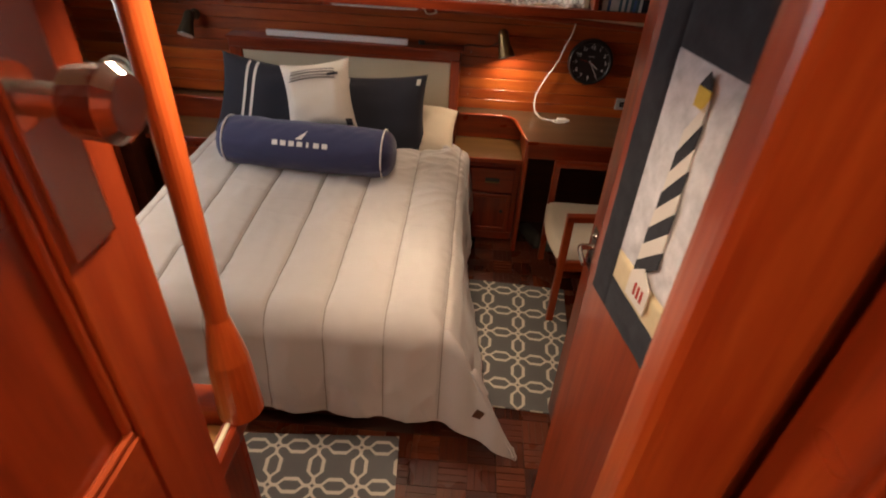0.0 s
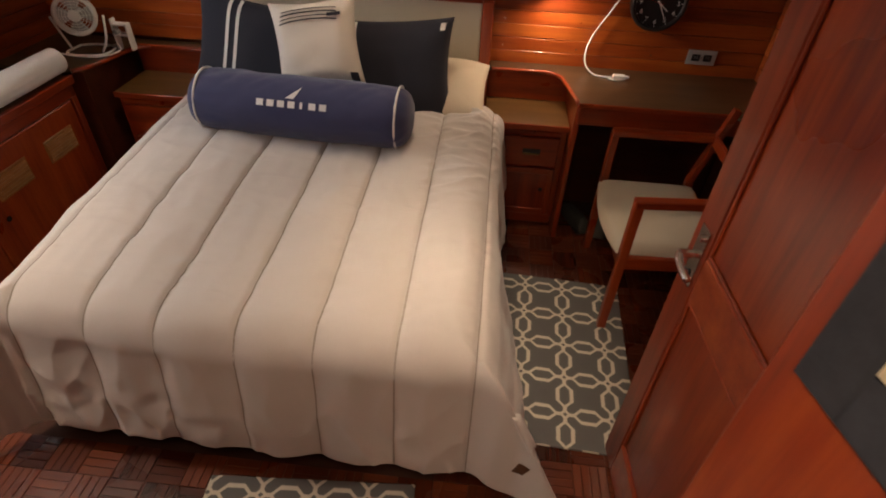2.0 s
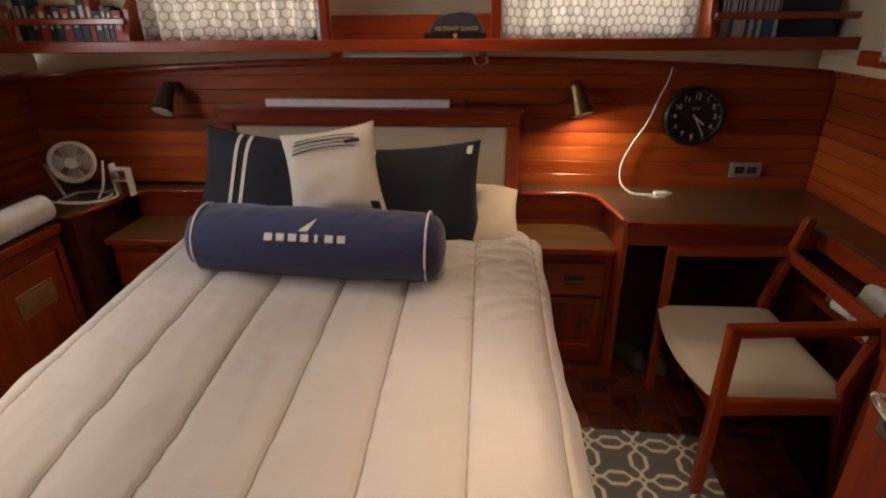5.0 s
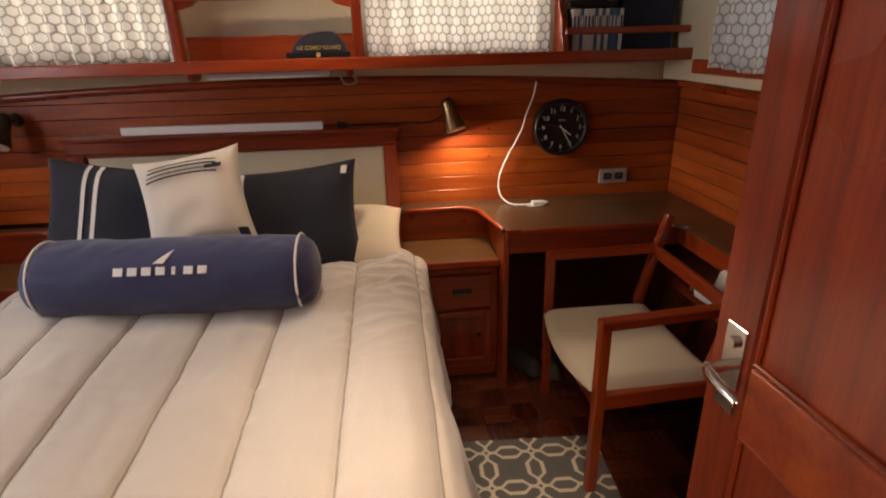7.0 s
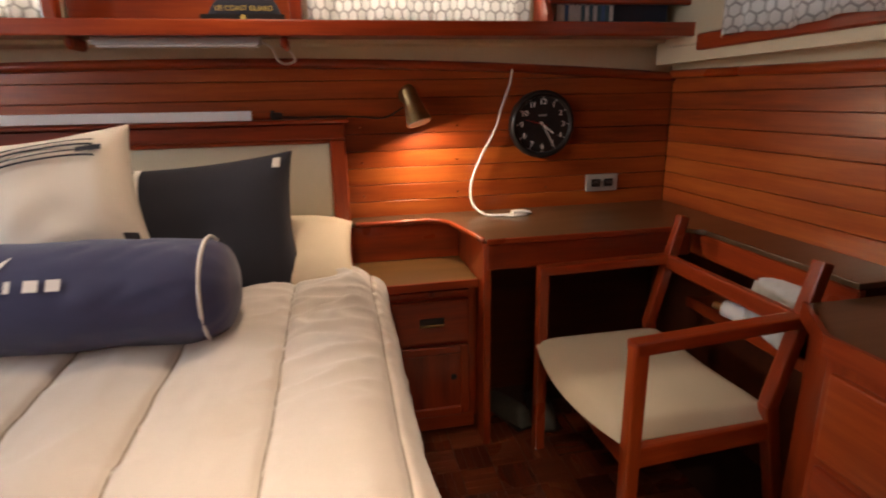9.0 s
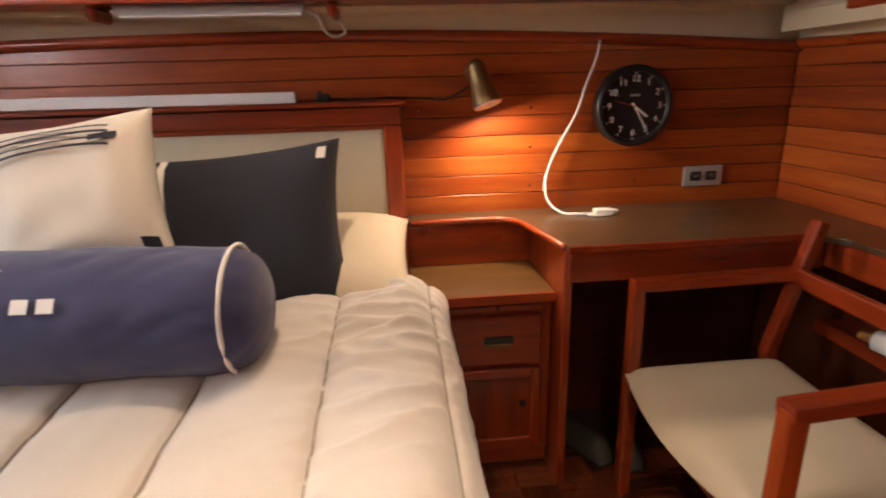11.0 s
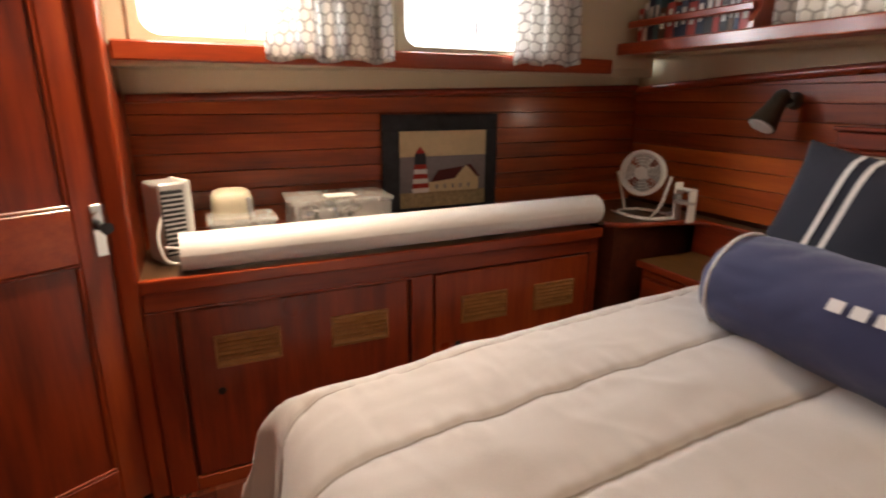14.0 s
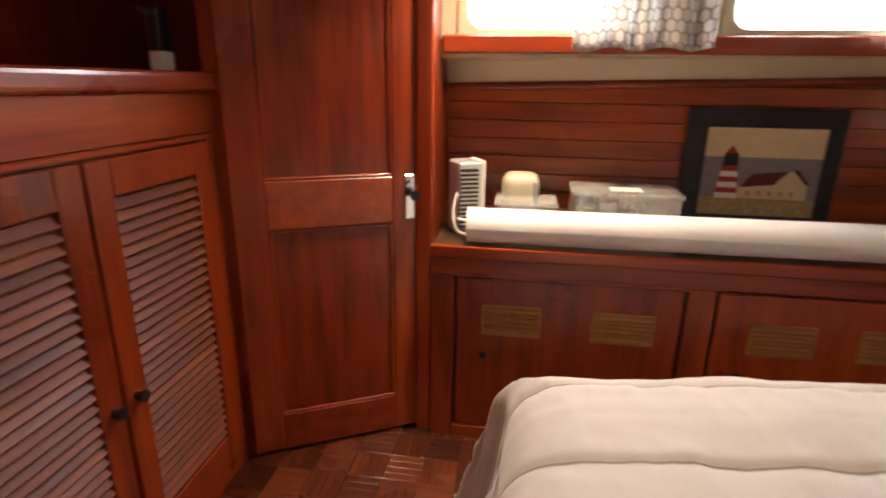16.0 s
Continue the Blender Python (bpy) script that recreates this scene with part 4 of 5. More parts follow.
# ---- aft shelf ----
SZ = 1.385
shelf = thing("aft_shelf", (0, 3.62, SZ), "long mahogany shelf under the aft windows", "shelf")
part("board", box(TL + 0.01, TR + 0.08, 3.555, TB - 0.002, SZ - 0.02, SZ, 0.003), WX, shelf)
part("front_lip", box(TL + 0.01, TR + 0.10, 3.538, 3.556, SZ - 0.026, SZ + 0.018, 0.005, 2), WX, shelf)
part("back_board", box(-0.46, 0.20, TB - 0.022, TB - 0.004, SZ + 0.001, SZ + 0.10, 0.003), WX, shelf)
for x in (-0.44, 0.14):
    part("bracket", box(x - 0.012, x + 0.012, 3.60, 3.70, SZ - 0.055, SZ - 0.021, 0.008), WZ, shelf)
for x in (-0.455, 0.185):
    part("post", box(x - 0.018, x + 0.018, 3.555, 3.595, SZ + 0.001, ZC, 0.006, 2), WZ, shelf)
for z in (1.60,):
    part("plate_rail", prism([(-0.437, 3.562), (-0.437, 3.588), (0.167, 3.588), (0.167, 3.562)][::-1], z, z + 0.03, 0.004), WX, shelf)
    for x, s in ((-0.437, 1), (0.167, -1)):
        part("rail_bracket", turned(prism([(0, 0), (0.075 * s, 0), (0.05 * s, -0.018), (0.0, -0.03)], 0, 0.022), Matrix.Translation((x, 3.586, z)) @ FACE_S), WX, shelf)

# boarded ends that hold the books, with fiddle rails


def book_end(x, s):
    def outline():
        return [(0, 0), (0.13, 0), (0.13, 0.04), (0.105, 0.08), (0.10, 0.13), (0.06, 0.17), (0.05, 0.21), (0, 0.21)]
    bm = prism(outline(), -0.011, 0.011, 0.002)
    return turned(bm, Matrix.Translation((x, TB - 0.004, SZ + 0.001)) @ pose(0, 0, 0, 90, 0, -90))


for x, x1 in ((-1.24, -1.78), (0.965, 1.52)):
    part("book_end", book_end(x, 1), WZ, shelf)
    part("fiddle_rail", box(min(x, x1), max(x, x1), 3.572, 3.59, SZ + 0.075, SZ + 0.10, 0.004), WX, shelf)

rb = random.Random(9)
BOOKM = [plain("book_cover_" + n, c, 0.5, grain=50, amount=0.2, bumpy=0.05) for n, c in (("teal", (0.04, 0.10, 0.13)), ("navy", (0.015, 0.02, 0.05)), ("red", (0.35, 0.03, 0.02)), ("yellow", (0.5, 0.36, 0.08)), ("white", (0.6, 0.58, 0.54)), ("black", (0.015, 0.015, 0.015)), ("blue", (0.06, 0.13, 0.3)), ("brown", (0.10, 0.05, 0.025)))]
WORDS = ["teal", "navy", "red", "yellow", "white", "black", "blue", "brown"]


def book(x, w, h, d, k, upright=True, name="book", group="books on the shelf", lean=0):
    b = thing(name, (x + w / 2, 3.62, SZ), "%s %s on the aft shelf" % (WORDS[k], "paperback book" if name == "book" else "disc case"), "book" if name == "book" else "disc case", group)
    y0 = 3.602
    part("cover", join(box(x, x + 0.0018, y0, y0 + d, SZ + 0.001, SZ + h, 0.0006), box(x + w - 0.0018, x + w, y0, y0 + d, SZ + 0.001, SZ + h, 0.0006), box(x + 0.0018, x + w - 0.0018, y0, y0 + 0.002, SZ + 0.001, SZ + h)), BOOKM[k], b)
    part("pages", box(x + 0.002, x + w - 0.002, y0 + 0.003, y0 + d - 0.002, SZ + 0.004, SZ + h - 0.003), PAPER, b, "off-white pages")
    if w > 0.012:
        part("spine_bar", box(x + w * 0.25, x + w * 0.75, y0 - 0.0008, y0 + 0.0005, SZ + h * 0.45, SZ + h * 0.85), BOOKM[4 if k not in (3, 4) else 5], b, "spine lettering bar")


x = -1.755
while x < -1.28:
    w = rb.uniform(0.018, 0.038)
    book(x, w, rb.uniform(0.125, 0.175), 0.07, rb.choice((0, 1, 2, 2, 3, 4, 5, 7)))
    x += w + 0.0015
for z, k, l in ((0.180, 3, 0.16), (0.196, 2, 0.15), (0.213, 4, 0.14)):
    b = thing("book", (-1.45, 3.63, SZ + z), "%s paperback lying on top of the row" % WORDS[k], "book", "books on the shelf")
    part("cover", box(-1.53, -1.53 + l, 3.60, 3.68, SZ + z - 0.003, SZ + z + 0.0115, 0.002), BOOKM[k], b)
    part("spine_bar", box(-1.51, -1.44, 3.5985, 3.6005, SZ + z + 0.001, SZ + z + 0.008), BOOKM[4 if k != 4 else 5], b)
x = 1.0
while x < 1.19:
    book(x, 0.0135, 0.165, 0.07, rb.choice((4, 4, 6, 6, 0, 2, 4)), name="disc_case", group="disc cases on the shelf")
    x += 0.0142
part_pen = thing("pencil_case", (1.08, 3.63, SZ + 0.18), "black soft pencil case on the disc cases", "pencil case", bm=turned(pillow_bm(0.19, 0.06, 0.035, 0.03, 14), Matrix.Translation((1.075, 3.632, SZ + 0.182))), mat=BLACK, smooth=True)
big = thing("book", (1.33, 3.65, SZ), "large dark navy hardback titled PILOTING on the shelf", "book", "books on the shelf")
part("cover", box(1.205, 1.425, 3.645, 3.682, SZ + 0.001, SZ + 0.30, 0.003), BOOKM[1], big)
part("title", text_bm("PILOTING", 0.036, Matrix.Translation((1.315, 3.644, SZ + 0.215)) @ FACE_S), GOLD, big, "gold PILOTING title")
part("subtitle_bar", box(1.25, 1.38, 3.6438, 3.6455, SZ + 0.25, SZ + 0.262), GOLD, big)
big2 = thing("book", (1.17, 3.68, SZ), "tall slate blue hardback behind the row", "book", "books on the shelf")
part("cover", box(1.18, 1.385, 3.684, 3.6945, SZ + 0.001, SZ + 0.315, 0.002), BOOKM[0], big2)

# cap and brass ornament in the middle bay
cap = thing("garrison_cap", (0.05, 3.62, SZ), "black folded cap with gold lettering on the shelf", "cap")


def cap_f(u, v):
    s = 2 * u - 1
    h = 0.105 * (1 - abs(s) ** 3.5) ** 0.8 * (1 + 0.12 * s)
    a = math.pi * v
    return Vector((0.035 + s * 0.115, 3.625 - 0.035 * math.cos(a) * (1 - abs(s) ** 6), SZ + 0.002 + h * math.sin(a)))


part("crown", sheet_grid(28, 18, cap_f), NAVY, cap, smooth=True)
part("band", sheet_grid(28, 4, lambda u, v: Vector((0.035 + (2 * u - 1) * 0.117, 3.586 - 0.001 * v, SZ + 0.002 + 0.035 * v))), BLACK, cap)
part("gold_lettering", text_bm("US COAST GUARD", 0.019, Matrix.Translation((0.04, 3.5835, SZ + 0.052)) @ FACE_S), GOLD, cap, "gold embroidered words")
part("badge", rod((0.035, 3.583, SZ + 0.028), (0.035, 3.586, SZ + 0.028), 0.008), GOLD, cap)
orn = thing("wall_ornament", (-0.13, TB, 1.72), "dark pewter scrolled ornament on the cream wall", "ornament")
for dx, dz, r in ((0, 0, 0.028), (-0.035, 0.012, 0.02), (0.035, 0.012, 0.02), (0, -0.03, 0.018), (0, 0.055, 0.024), (-0.03, 0.06, 0.016), (0.03, 0.06, 0.016), (0, 0.09, 0.02)):
    part("scroll", ring((-0.13 + dx, TB - 0.008, 1.685 + dz), (0, 1, 0), r, 0.007, 20, 6), PEWTER, orn, smooth=True)
part("wings", turned(prism([(-0.09, 0.018), (-0.06, -0.005), (-0.02, -0.03), (0, -0.05), (0.02, -0.03), (0.06, -0.005), (0.09, 0.018), (0.05, 0.016), (0.02, 0.01), (-0.02, 0.01), (-0.05, 0.016)], 0, 0.012, 0.002), Matrix.Translation((-0.13, TB - 0.002, 1.67)) @ FACE_S), PEWTER, orn)

# ---- curtains ----


def curtain(name_label, f, w, h, folds, depth, seed, group="curtains"):
    """f takes metres along, metres up and metres out, and gives the place."""
    def g(u, v):
        d = depth * (math.sin(u * folds * 2 * math.pi + 1.3 * math.sin(u * 9 + seed)) * (0.55 + 0.45 * (1 - v)) + 0.4 * noise.noise(Vector((u * folds * 2, v * 2, seed))))
        hem = 0.006 * math.sin(u * 17 + seed) * (1 - v)
        return f(u * w, v * h + hem, d)
    nu, nv = 140, 24
    at = f(w / 2, h / 2, 0)
    ob = thing("curtain", at, name_label, "curtain", group, bm=sheet_grid(nu, nv, g), mat=CURT, smooth=True)
    stretch = 1.0 + 0.25 * depth / 0.012
    uv_from(ob, lambda i: ((i // (nv + 1)) / nu * w * stretch + seed, (i % (nv + 1)) / nv * h))
    rodp = [f(-0.02, h - 0.012, 0.0), f(w / 2, h - 0.012, 0.0), f(w + 0.02, h - 0.012, 0.0)]
    part("curtain_wire", tube(rodp, 0.003), SILVER, ob)
    so2 = ob.modifiers.new("solid", "SOLIDIFY")
    so2.thickness = 0.0015
    return ob


curtain("white curtain with grey hexagon print, hanging in folds", lambda a, b, d: Vector((-1.225 + a, 3.63 + d, SZ + 0.012 + b)), 0.755, 0.345, 11, 0.034, 1.0)
curtain("white curtain with grey hexagon print, drawn flat", lambda a, b, d: Vector((0.215 + a, 3.63 + d, SZ + 0.012 + b)), 0.70, 0.345, 9, 0.015, 2.0)
curtain("white curtain with grey hexagon print pushed aside", lambda a, b, d: Vector((TL + 0.045 - d, 2.19 + a * (1 + 0.10 * (0.4 - b)), 1.30 + b)), 0.38, 0.43, 5, 0.022, 3.0)
curtain("white curtain with grey hexagon print pushed aside", lambda a, b, d: Vector((TL + 0.045 - d, 3.03 + a * (1 + 0.10 * (0.4 - b)), 1.31 + b)), 0.29, 0.42, 4, 0.022, 4.0)
curtain("white curtain with grey hexagon print at the side window", lambda a, b, d: Vector((TR - 0.04 + d - 0.02 * (0.3 - b), 2.46 + a, 1.335 + b)), 0.90, 0.40, 9, 0.012, 5.0)

# ---- things on the aft wall ----
clock = thing("wall_clock", (1.045, YB, 1.075), "round black wall clock with white numerals", "clock")
C = Vector((1.045, YB - 0.008, 1.075))
part("case", turned(join(rod((0, 0, 0), (0, 0, 0.03), 0.125, 0.122, 48)), Matrix.Translation(C) @ FACE_S), BLACK, clock)
part("rim", ring(C + Vector((0, -0.032, 0)), (0, 1, 0), 0.115, 0.011, 48, 10), BLACK, clock, "glossy black rim", True)
part("dial", turned(rod((0, 0, 0.030), (0, 0, 0.0315), 0.107, None, 48), Matrix.Translation(C) @ FACE_S), BLACK, clock)
for k in range(12):
    a = radians(90 - 30 * (k + 1))
    part("numeral", text_bm(str(k + 1), 0.028, Matrix.Translation(C + Vector((math.cos(a) * 0.083, -0.0325, math.sin(a) * 0.083))) @ FACE_S), PAPER, clock, "white numeral")
for k in range(60):
    a = radians(6 * k)
    if k % 5 == 0:
        part("tick", turned(box(0.097, 0.104, -0.0012, 0.0012, 0.0316, 0.0322), Matrix.Translation(C) @ FACE_S @ pose(0, 0, 0, 0, 0, 6 * k)), PAPER, clock)
for ang, l, w in ((-60, 0.082, 0.0032), (-38, 0.055, 0.0048)):
    part("hand", turned(box(-0.012, l, -w / 2, w / 2, 0.033, 0.0345), Matrix.Translation(C) @ FACE_S @ pose(0, 0, 0, 0, 0, ang)), PAPER, clock, "white clock hand")
part("second_hand", turned(box(-0.02, 0.07, -0.0008, 0.0008, 0.035, 0.0358), Matrix.Translation(C) @ FACE_S @ pose(0, 0, 0, 0, 0, 165)), RED, clock, "thin red hand")
part("dial_bar", turned(box(-0.016, 0.016, 0.03, 0.037, 0.0316, 0.0322), Matrix.Translation(C) @ FACE_S), GREY, clock, "dial lettering bar")

outlet = thing("wall_outlet", (1.315, YB, 0.838), "grey metal double socket plate on the panelling", "outlet")
part("plate", box(1.247, 1.383, YB - 0.016, YB - 0.007, 0.803, 0.872, 0.004, 2), SILVER, outlet)
for x in (1.288, 1.342):
    s = part("socket", box(x - 0.019, x + 0.019, YB - 0.0195, YB - 0.015, 0.822, 0.853, 0.004, 2), BLACK, outlet, "dark socket face")
    part("slot", box(x - 0.007, x - 0.004, YB - 0.0205, YB - 0.019, 0.834, 0.845), GREY, s)
    part("slot", box(x + 0.004, x + 0.007, YB - 0.0205, YB - 0.019, 0.834, 0.845), GREY, s)
part("screw", rod((1.315, YB - 0.018, 0.838), (1.315, YB - 0.015, 0.838), 0.003), CHROME, outlet)

cord = thing("power_cord", (0.9, YB, 1.0), "white extension cord hanging onto the desk", "cord")
part("cable", tube([(0.925, YB - 0.03, 1.275), (0.915, YB - 0.03, 1.22), (0.885, YB - 0.03, 1.14), (0.86, YB - 0.03, 1.06), (0.80, YB - 0.03, 0.95), (0.765, YB - 0.035, 0.86), (0.765, YB - 0.06, 0.79), (0.80, YB - 0.10, DZ + 0.006), (0.85, YB - 0.13, DZ + 0.005), (0.90, YB - 0.13, DZ + 0.006)], 0.0042), WHITE, cord, smooth=True)
part("socket_end", join(box(0.895, 0.955, YB - 0.15, YB - 0.115, DZ, DZ + 0.020, 0.006, 2), box(0.955, 0.972, YB - 0.142, YB - 0.122, DZ + 0.004, DZ + 0.016, 0.003)), WHITE, cord, "white plastic plug end")
part("end_loop", tube([(0.87, YB - 0.15, DZ + 0.005), (0.90, YB - 0.165, DZ + 0.006), (0.94, YB - 0.16, DZ + 0.006)], 0.0035), WHITE, cord, smooth=True)


def reading_lamp(at, label, aim, mat, watts):
    at, aim = Vector(at), Vector(aim).normalized()
    lamp = thing("reading_lamp", at, label, "lamp", "reading lamps")
    part("wall_base", rod(at + Vector((0, 0.03, 0.02)), at + Vector((0, 0.005, 0.02)), 0.03, 0.022, 24), mat, lamp, smooth=False)
    part("joint", rod(at + Vector((0, 0.01, 0.02)), at + Vector((0, -0.05, 0.015)), 0.009), mat, lamp)
    p = at + Vector((0, -0.055, 0.02))
    part("shade", join(rod(p - aim * 0.02, p + aim * 0.035, 0.026, 0.031, 24), rod(p + aim * 0.035, p + aim * 0.10, 0.031, 0.046, 24), rod(p - aim * 0.035, p - aim * 0.02, 0.016, 0.026, 24)), mat, lamp)
    d = bpy.data.lights.new("bulb", "AREA")
    d.shape, d.size, d.energy, d.color = "DISK", 0.07, watts, WARM
    new("bulb", d).matrix_world = look(p + aim * 0.106, p + aim)
    part("bulb_face", rod(p + aim * 0.101, p + aim * 0.104, 0.041, 0.04, 24), WHITE, lamp, "white lamp glass")
    return lamp


reading_lamp((0.535, YB - 0.03, 1.17), "aged brass swivel reading lamp on the wall", (0.25, -0.26, -0.88), BRASS, 3.0)
reading_lamp((-1.24, YB - 0.03, 1.17), "dark swivel reading lamp with a white face", (-0.1, -0.55, -0.8), PEWTER, 0.5)
lead = thing("lamp_lead", (0.3, 3.8, 1.13), "thin black lamp lead along the headboard", "cord")
part("cable", tube([(0.09, 3.78, 1.128), (0.18, 3.785, 1.124), (0.28, 3.79, 1.125), (0.36, YB - 0.012, 1.12), (0.45, YB - 0.012, 1.115), (0.52, YB - 0.014, 1.15)], 0.003), BLACK, lead, smooth=True)
part("switch", join(box(0.06, 0.10, 3.77, 3.79, 1.119, 1.142, 0.005, 2), rod((0.07, 3.768, 1.142), (0.07, 3.768, 1.150), 0.006)), BLACK, lead, "small black switch")
tubel = thing("white_strip", (-0.4, 3.78, 1.12), "long white plastic strip resting on the headboard", "strip", bm=turned(box(-0.403, 0.403, -0.012, 0.012, -0.016, 0.016, 0.004, 2), Matrix.Translation((-0.40, 3.765, 1.136)) @ pose(0, 0, 0, 0, 0.3, 0)), mat=PAPER)
under = thing("under_shelf_lamp", (-0.17, 3.60, SZ - 0.03), "slim white tube light under the shelf", "lamp")
part("housing", box(-0.385, 0.075, 3.60, 3.64, SZ - 0.044, SZ - 0.021, 0.005, 2), SILVER, under)
part("diffuser", box(-0.375, 0.065, 3.604, 3.636, SZ - 0.050, SZ - 0.043, 0.004, 2), WHITE, under, "white diffuser")
part("loop_cord", tube([(0.075, 3.62, SZ - 0.035), (0.10, 3.65, SZ - 0.05), (0.11, 3.70, 1.305), (0.13, 3.74, 1.295), (0.16, 3.74, 1.305), (0.15, 3.70, 1.33)], 0.004), WHITE, under, "white looped cord", True)

# ---- things on the port counter ----
fan = thing("desk_fan", (-1.66, 3.62, 0.731), "small white desk fan with round wire guard", "fan")
FC = Vector((-1.65, 3.60, 0.905))
fd = Vector((0.42, -0.9, 0.06)).normalized()
fm = Matrix.Translation(FC) @ fd.to_track_quat("Z", "Y").to_matrix().to_4x4() @ Matrix.Scale(0.84, 4)
part("rim", turned(ring((0, 0, 0), (0, 0, 1), 0.10, 0.011, 36, 8), fm), WHITE, fan, smooth=True)
part("rim", turned(ring((0, 0, -0.035), (0, 0, 1), 0.098, 0.008, 36, 8), fm), WHITE, fan, smooth=True)
for r in (0.03, 0.045, 0.06, 0.075, 0.088):
    part("guard_ring", turned(ring((0, 0, 0.016 * (1 - (r / 0.1) ** 2)), (0, 0, 1), r, 0.0017, 32, 5), fm), WHITE, fan, smooth=True)
for k in range(12):
    a = k * math.pi / 6
    part("guard_wire", turned(rod((0.025 * math.cos(a), 0.025 * math.sin(a), 0.016), (0.098 * math.cos(a), 0.098 * math.sin(a), 0.002), 0.0014, None, 5), fm), WHITE, fan)
part("hub", turned(rod((0, 0, 0.012), (0, 0, 0.022), 0.03, 0.027, 24), fm), WHITE, fan)
for k in range(4):
    part("blade", turned(sheet_grid(4, 6, lambda u, v: Vector(((0.02 + 0.068 * u) * math.cos(1.1 * (v - 0.5)), (0.02 + 0.068 * u) * math.sin(1.1 * (v - 0.5)), -0.02 + 0.02 * (v - 0.5)))), fm @ pose(0, 0, 0, 0, 0, 90 * k)), SILVER, fan)
part("motor", turned(rod((0, 0, -0.085), (0, 0, -0.03), 0.03, 0.035, 20), fm), WHITE, fan)
part("foot", turned(tube([(-0.09, 0.06, 0.006), (-0.08, -0.06, 0.006), (0.08, -0.06, 0.006), (0.09, 0.06, 0.006), (0.0, 0.09, 0.006), (-0.09, 0.06, 0.006)], 0.006), Matrix.Translation((-1.65, 3.62, 0.731))), WHITE, fan, smooth=True)
for s in (-1, 1):
    part("stand", tube([(-1.65 + s * 0.075, 3.60, 0.74), (-1.65 + s * 0.108, 3.61, 0.80), (-1.65 + s * 0.105, 3.61 + s * 0.04, 0.90)], 0.006), WHITE, fan, smooth=True)
part("cable", tube([(-1.60, 3.68, 0.74), (-1.53, 3.66, 0.76), (-1.50, 3.62, 0.745), (-1.55, 3.55, 0.738), (-1.66, 3.53, 0.738), (-1.75, 3.55, 0.738)], 0.004), WHITE, fan, smooth=True)
clip = thing("clip_bracket", (-1.50, 3.68, 0.731), "white plastic clip bracket behind the fan", "bracket")
part("frame", join(box(-1.535, -1.525, 3.66, 3.70, 0.731, 0.88, 0.003), box(-1.465, -1.455, 3.66, 3.70, 0.731, 0.86, 0.003), box(-1.535, -1.455, 3.66, 3.70, 0.80, 0.812, 0.003), box(-1.535, -1.455, 3.66, 3.70, 0.85, 0.86, 0.003)), WHITE, clip)
part("screw_knob", rod((-1.50, 3.655, 0.83), (-1.50, 3.63, 0.83), 0.014, 0.012), GREY, clip)


def paper_roll():
    def f(u, v):
        a = 2 * math.pi * v
        r = 0.055 * (1 + 0.02 * noise.noise(Vector((u * 8, math.cos(a), math.sin(a)))))
        return Vector((-1.655 + 0.02 * u + math.cos(a) * r, 1.90 + 1.46 * u, 0.768 + 0.012 * u + math.sin(a) * r))
    return sheet_grid(40, 28, f)


proll = thing("paper_roll", (-1.65, 2.6, 0.71), "long thick roll of white paper on the cabinet", "roll")
part("outer_sheet", paper_roll(), PAPER, proll, smooth=True)
part("rolled_end", rod((-1.655, 1.902, 0.768), (-1.655, 1.906, 0.768), 0.054, None, 28), PAPER, proll)
part("rolled_end", rod((-1.635, 3.352, 0.78), (-1.635, 3.358, 0.78), 0.054, None, 28), PAPER, proll)
part("loose_edge", box(-1.607, -1.604, 1.93, 3.34, 0.75, 0.762), PAPER, proll)

heater = thing("fan_heater", (-1.85, 1.87, 0.708), "upright silver fan heater with dark grille", "heater")
hm = Matrix.Translation((-1.80, 1.875, 0.708)) @ pose(0, 0, 0, 0, 0, 25)
part("body", turned(box(-0.06, 0.06, -0.045, 0.045, 0.0, 0.245, 0.014, 3), hm), SILVER, heater)
part("side_panel", turned(box(-0.055, 0.062, 0.03, 0.05, 0.01, 0.25, 0.012, 2), hm), WHITE, heater, "pale side panel")
part("grille", turned(box(0.057, 0.0625, -0.040, 0.024, 0.03, 0.225, 0.004), hm), BLACK, heater, "dark grille")
for k in range(13):
    part("grille_bar", turned(box(0.061, 0.066, -0.040, 0.024, 0.038 + 0.0142 * k, 0.043 + 0.0142 * k), hm), SILVER, heater)
part("cable", tube([(-1.74, 1.86, 0.86), (-1.715, 1.845, 0.80), (-1.70, 1.86, 0.735), (-1.70, 1.91, 0.722), (-1.725, 1.93, 0.735), (-1.70, 1.90, 0.765), (-1.70, 1.86, 0.775)], 0.005), WHITE, heater, "white coiled cord", True)
hum = thing("plastic_jug", (-1.87, 2.05, 0.708), "beige rounded plastic appliance against the panelling", "appliance")
part("body", turned(box(-0.055, 0.055, -0.065, 0.065, 0, 0.20, 0.045, 5), Matrix.Translation((-1.88, 2.06, 0.708)) @ pose(0, 0, 0, 0, 4, 0)), BEIGE, hum, smooth=True)
part("side_panel", turned(box(-0.035, 0.045, 0.055, 0.075, 0.02, 0.17, 0.02, 3), Matrix.Translation((-1.86, 2.06, 0.708)) @ pose(0, 0, 0, 6, 0, 0)), GREY, hum, "darker side panel", True)


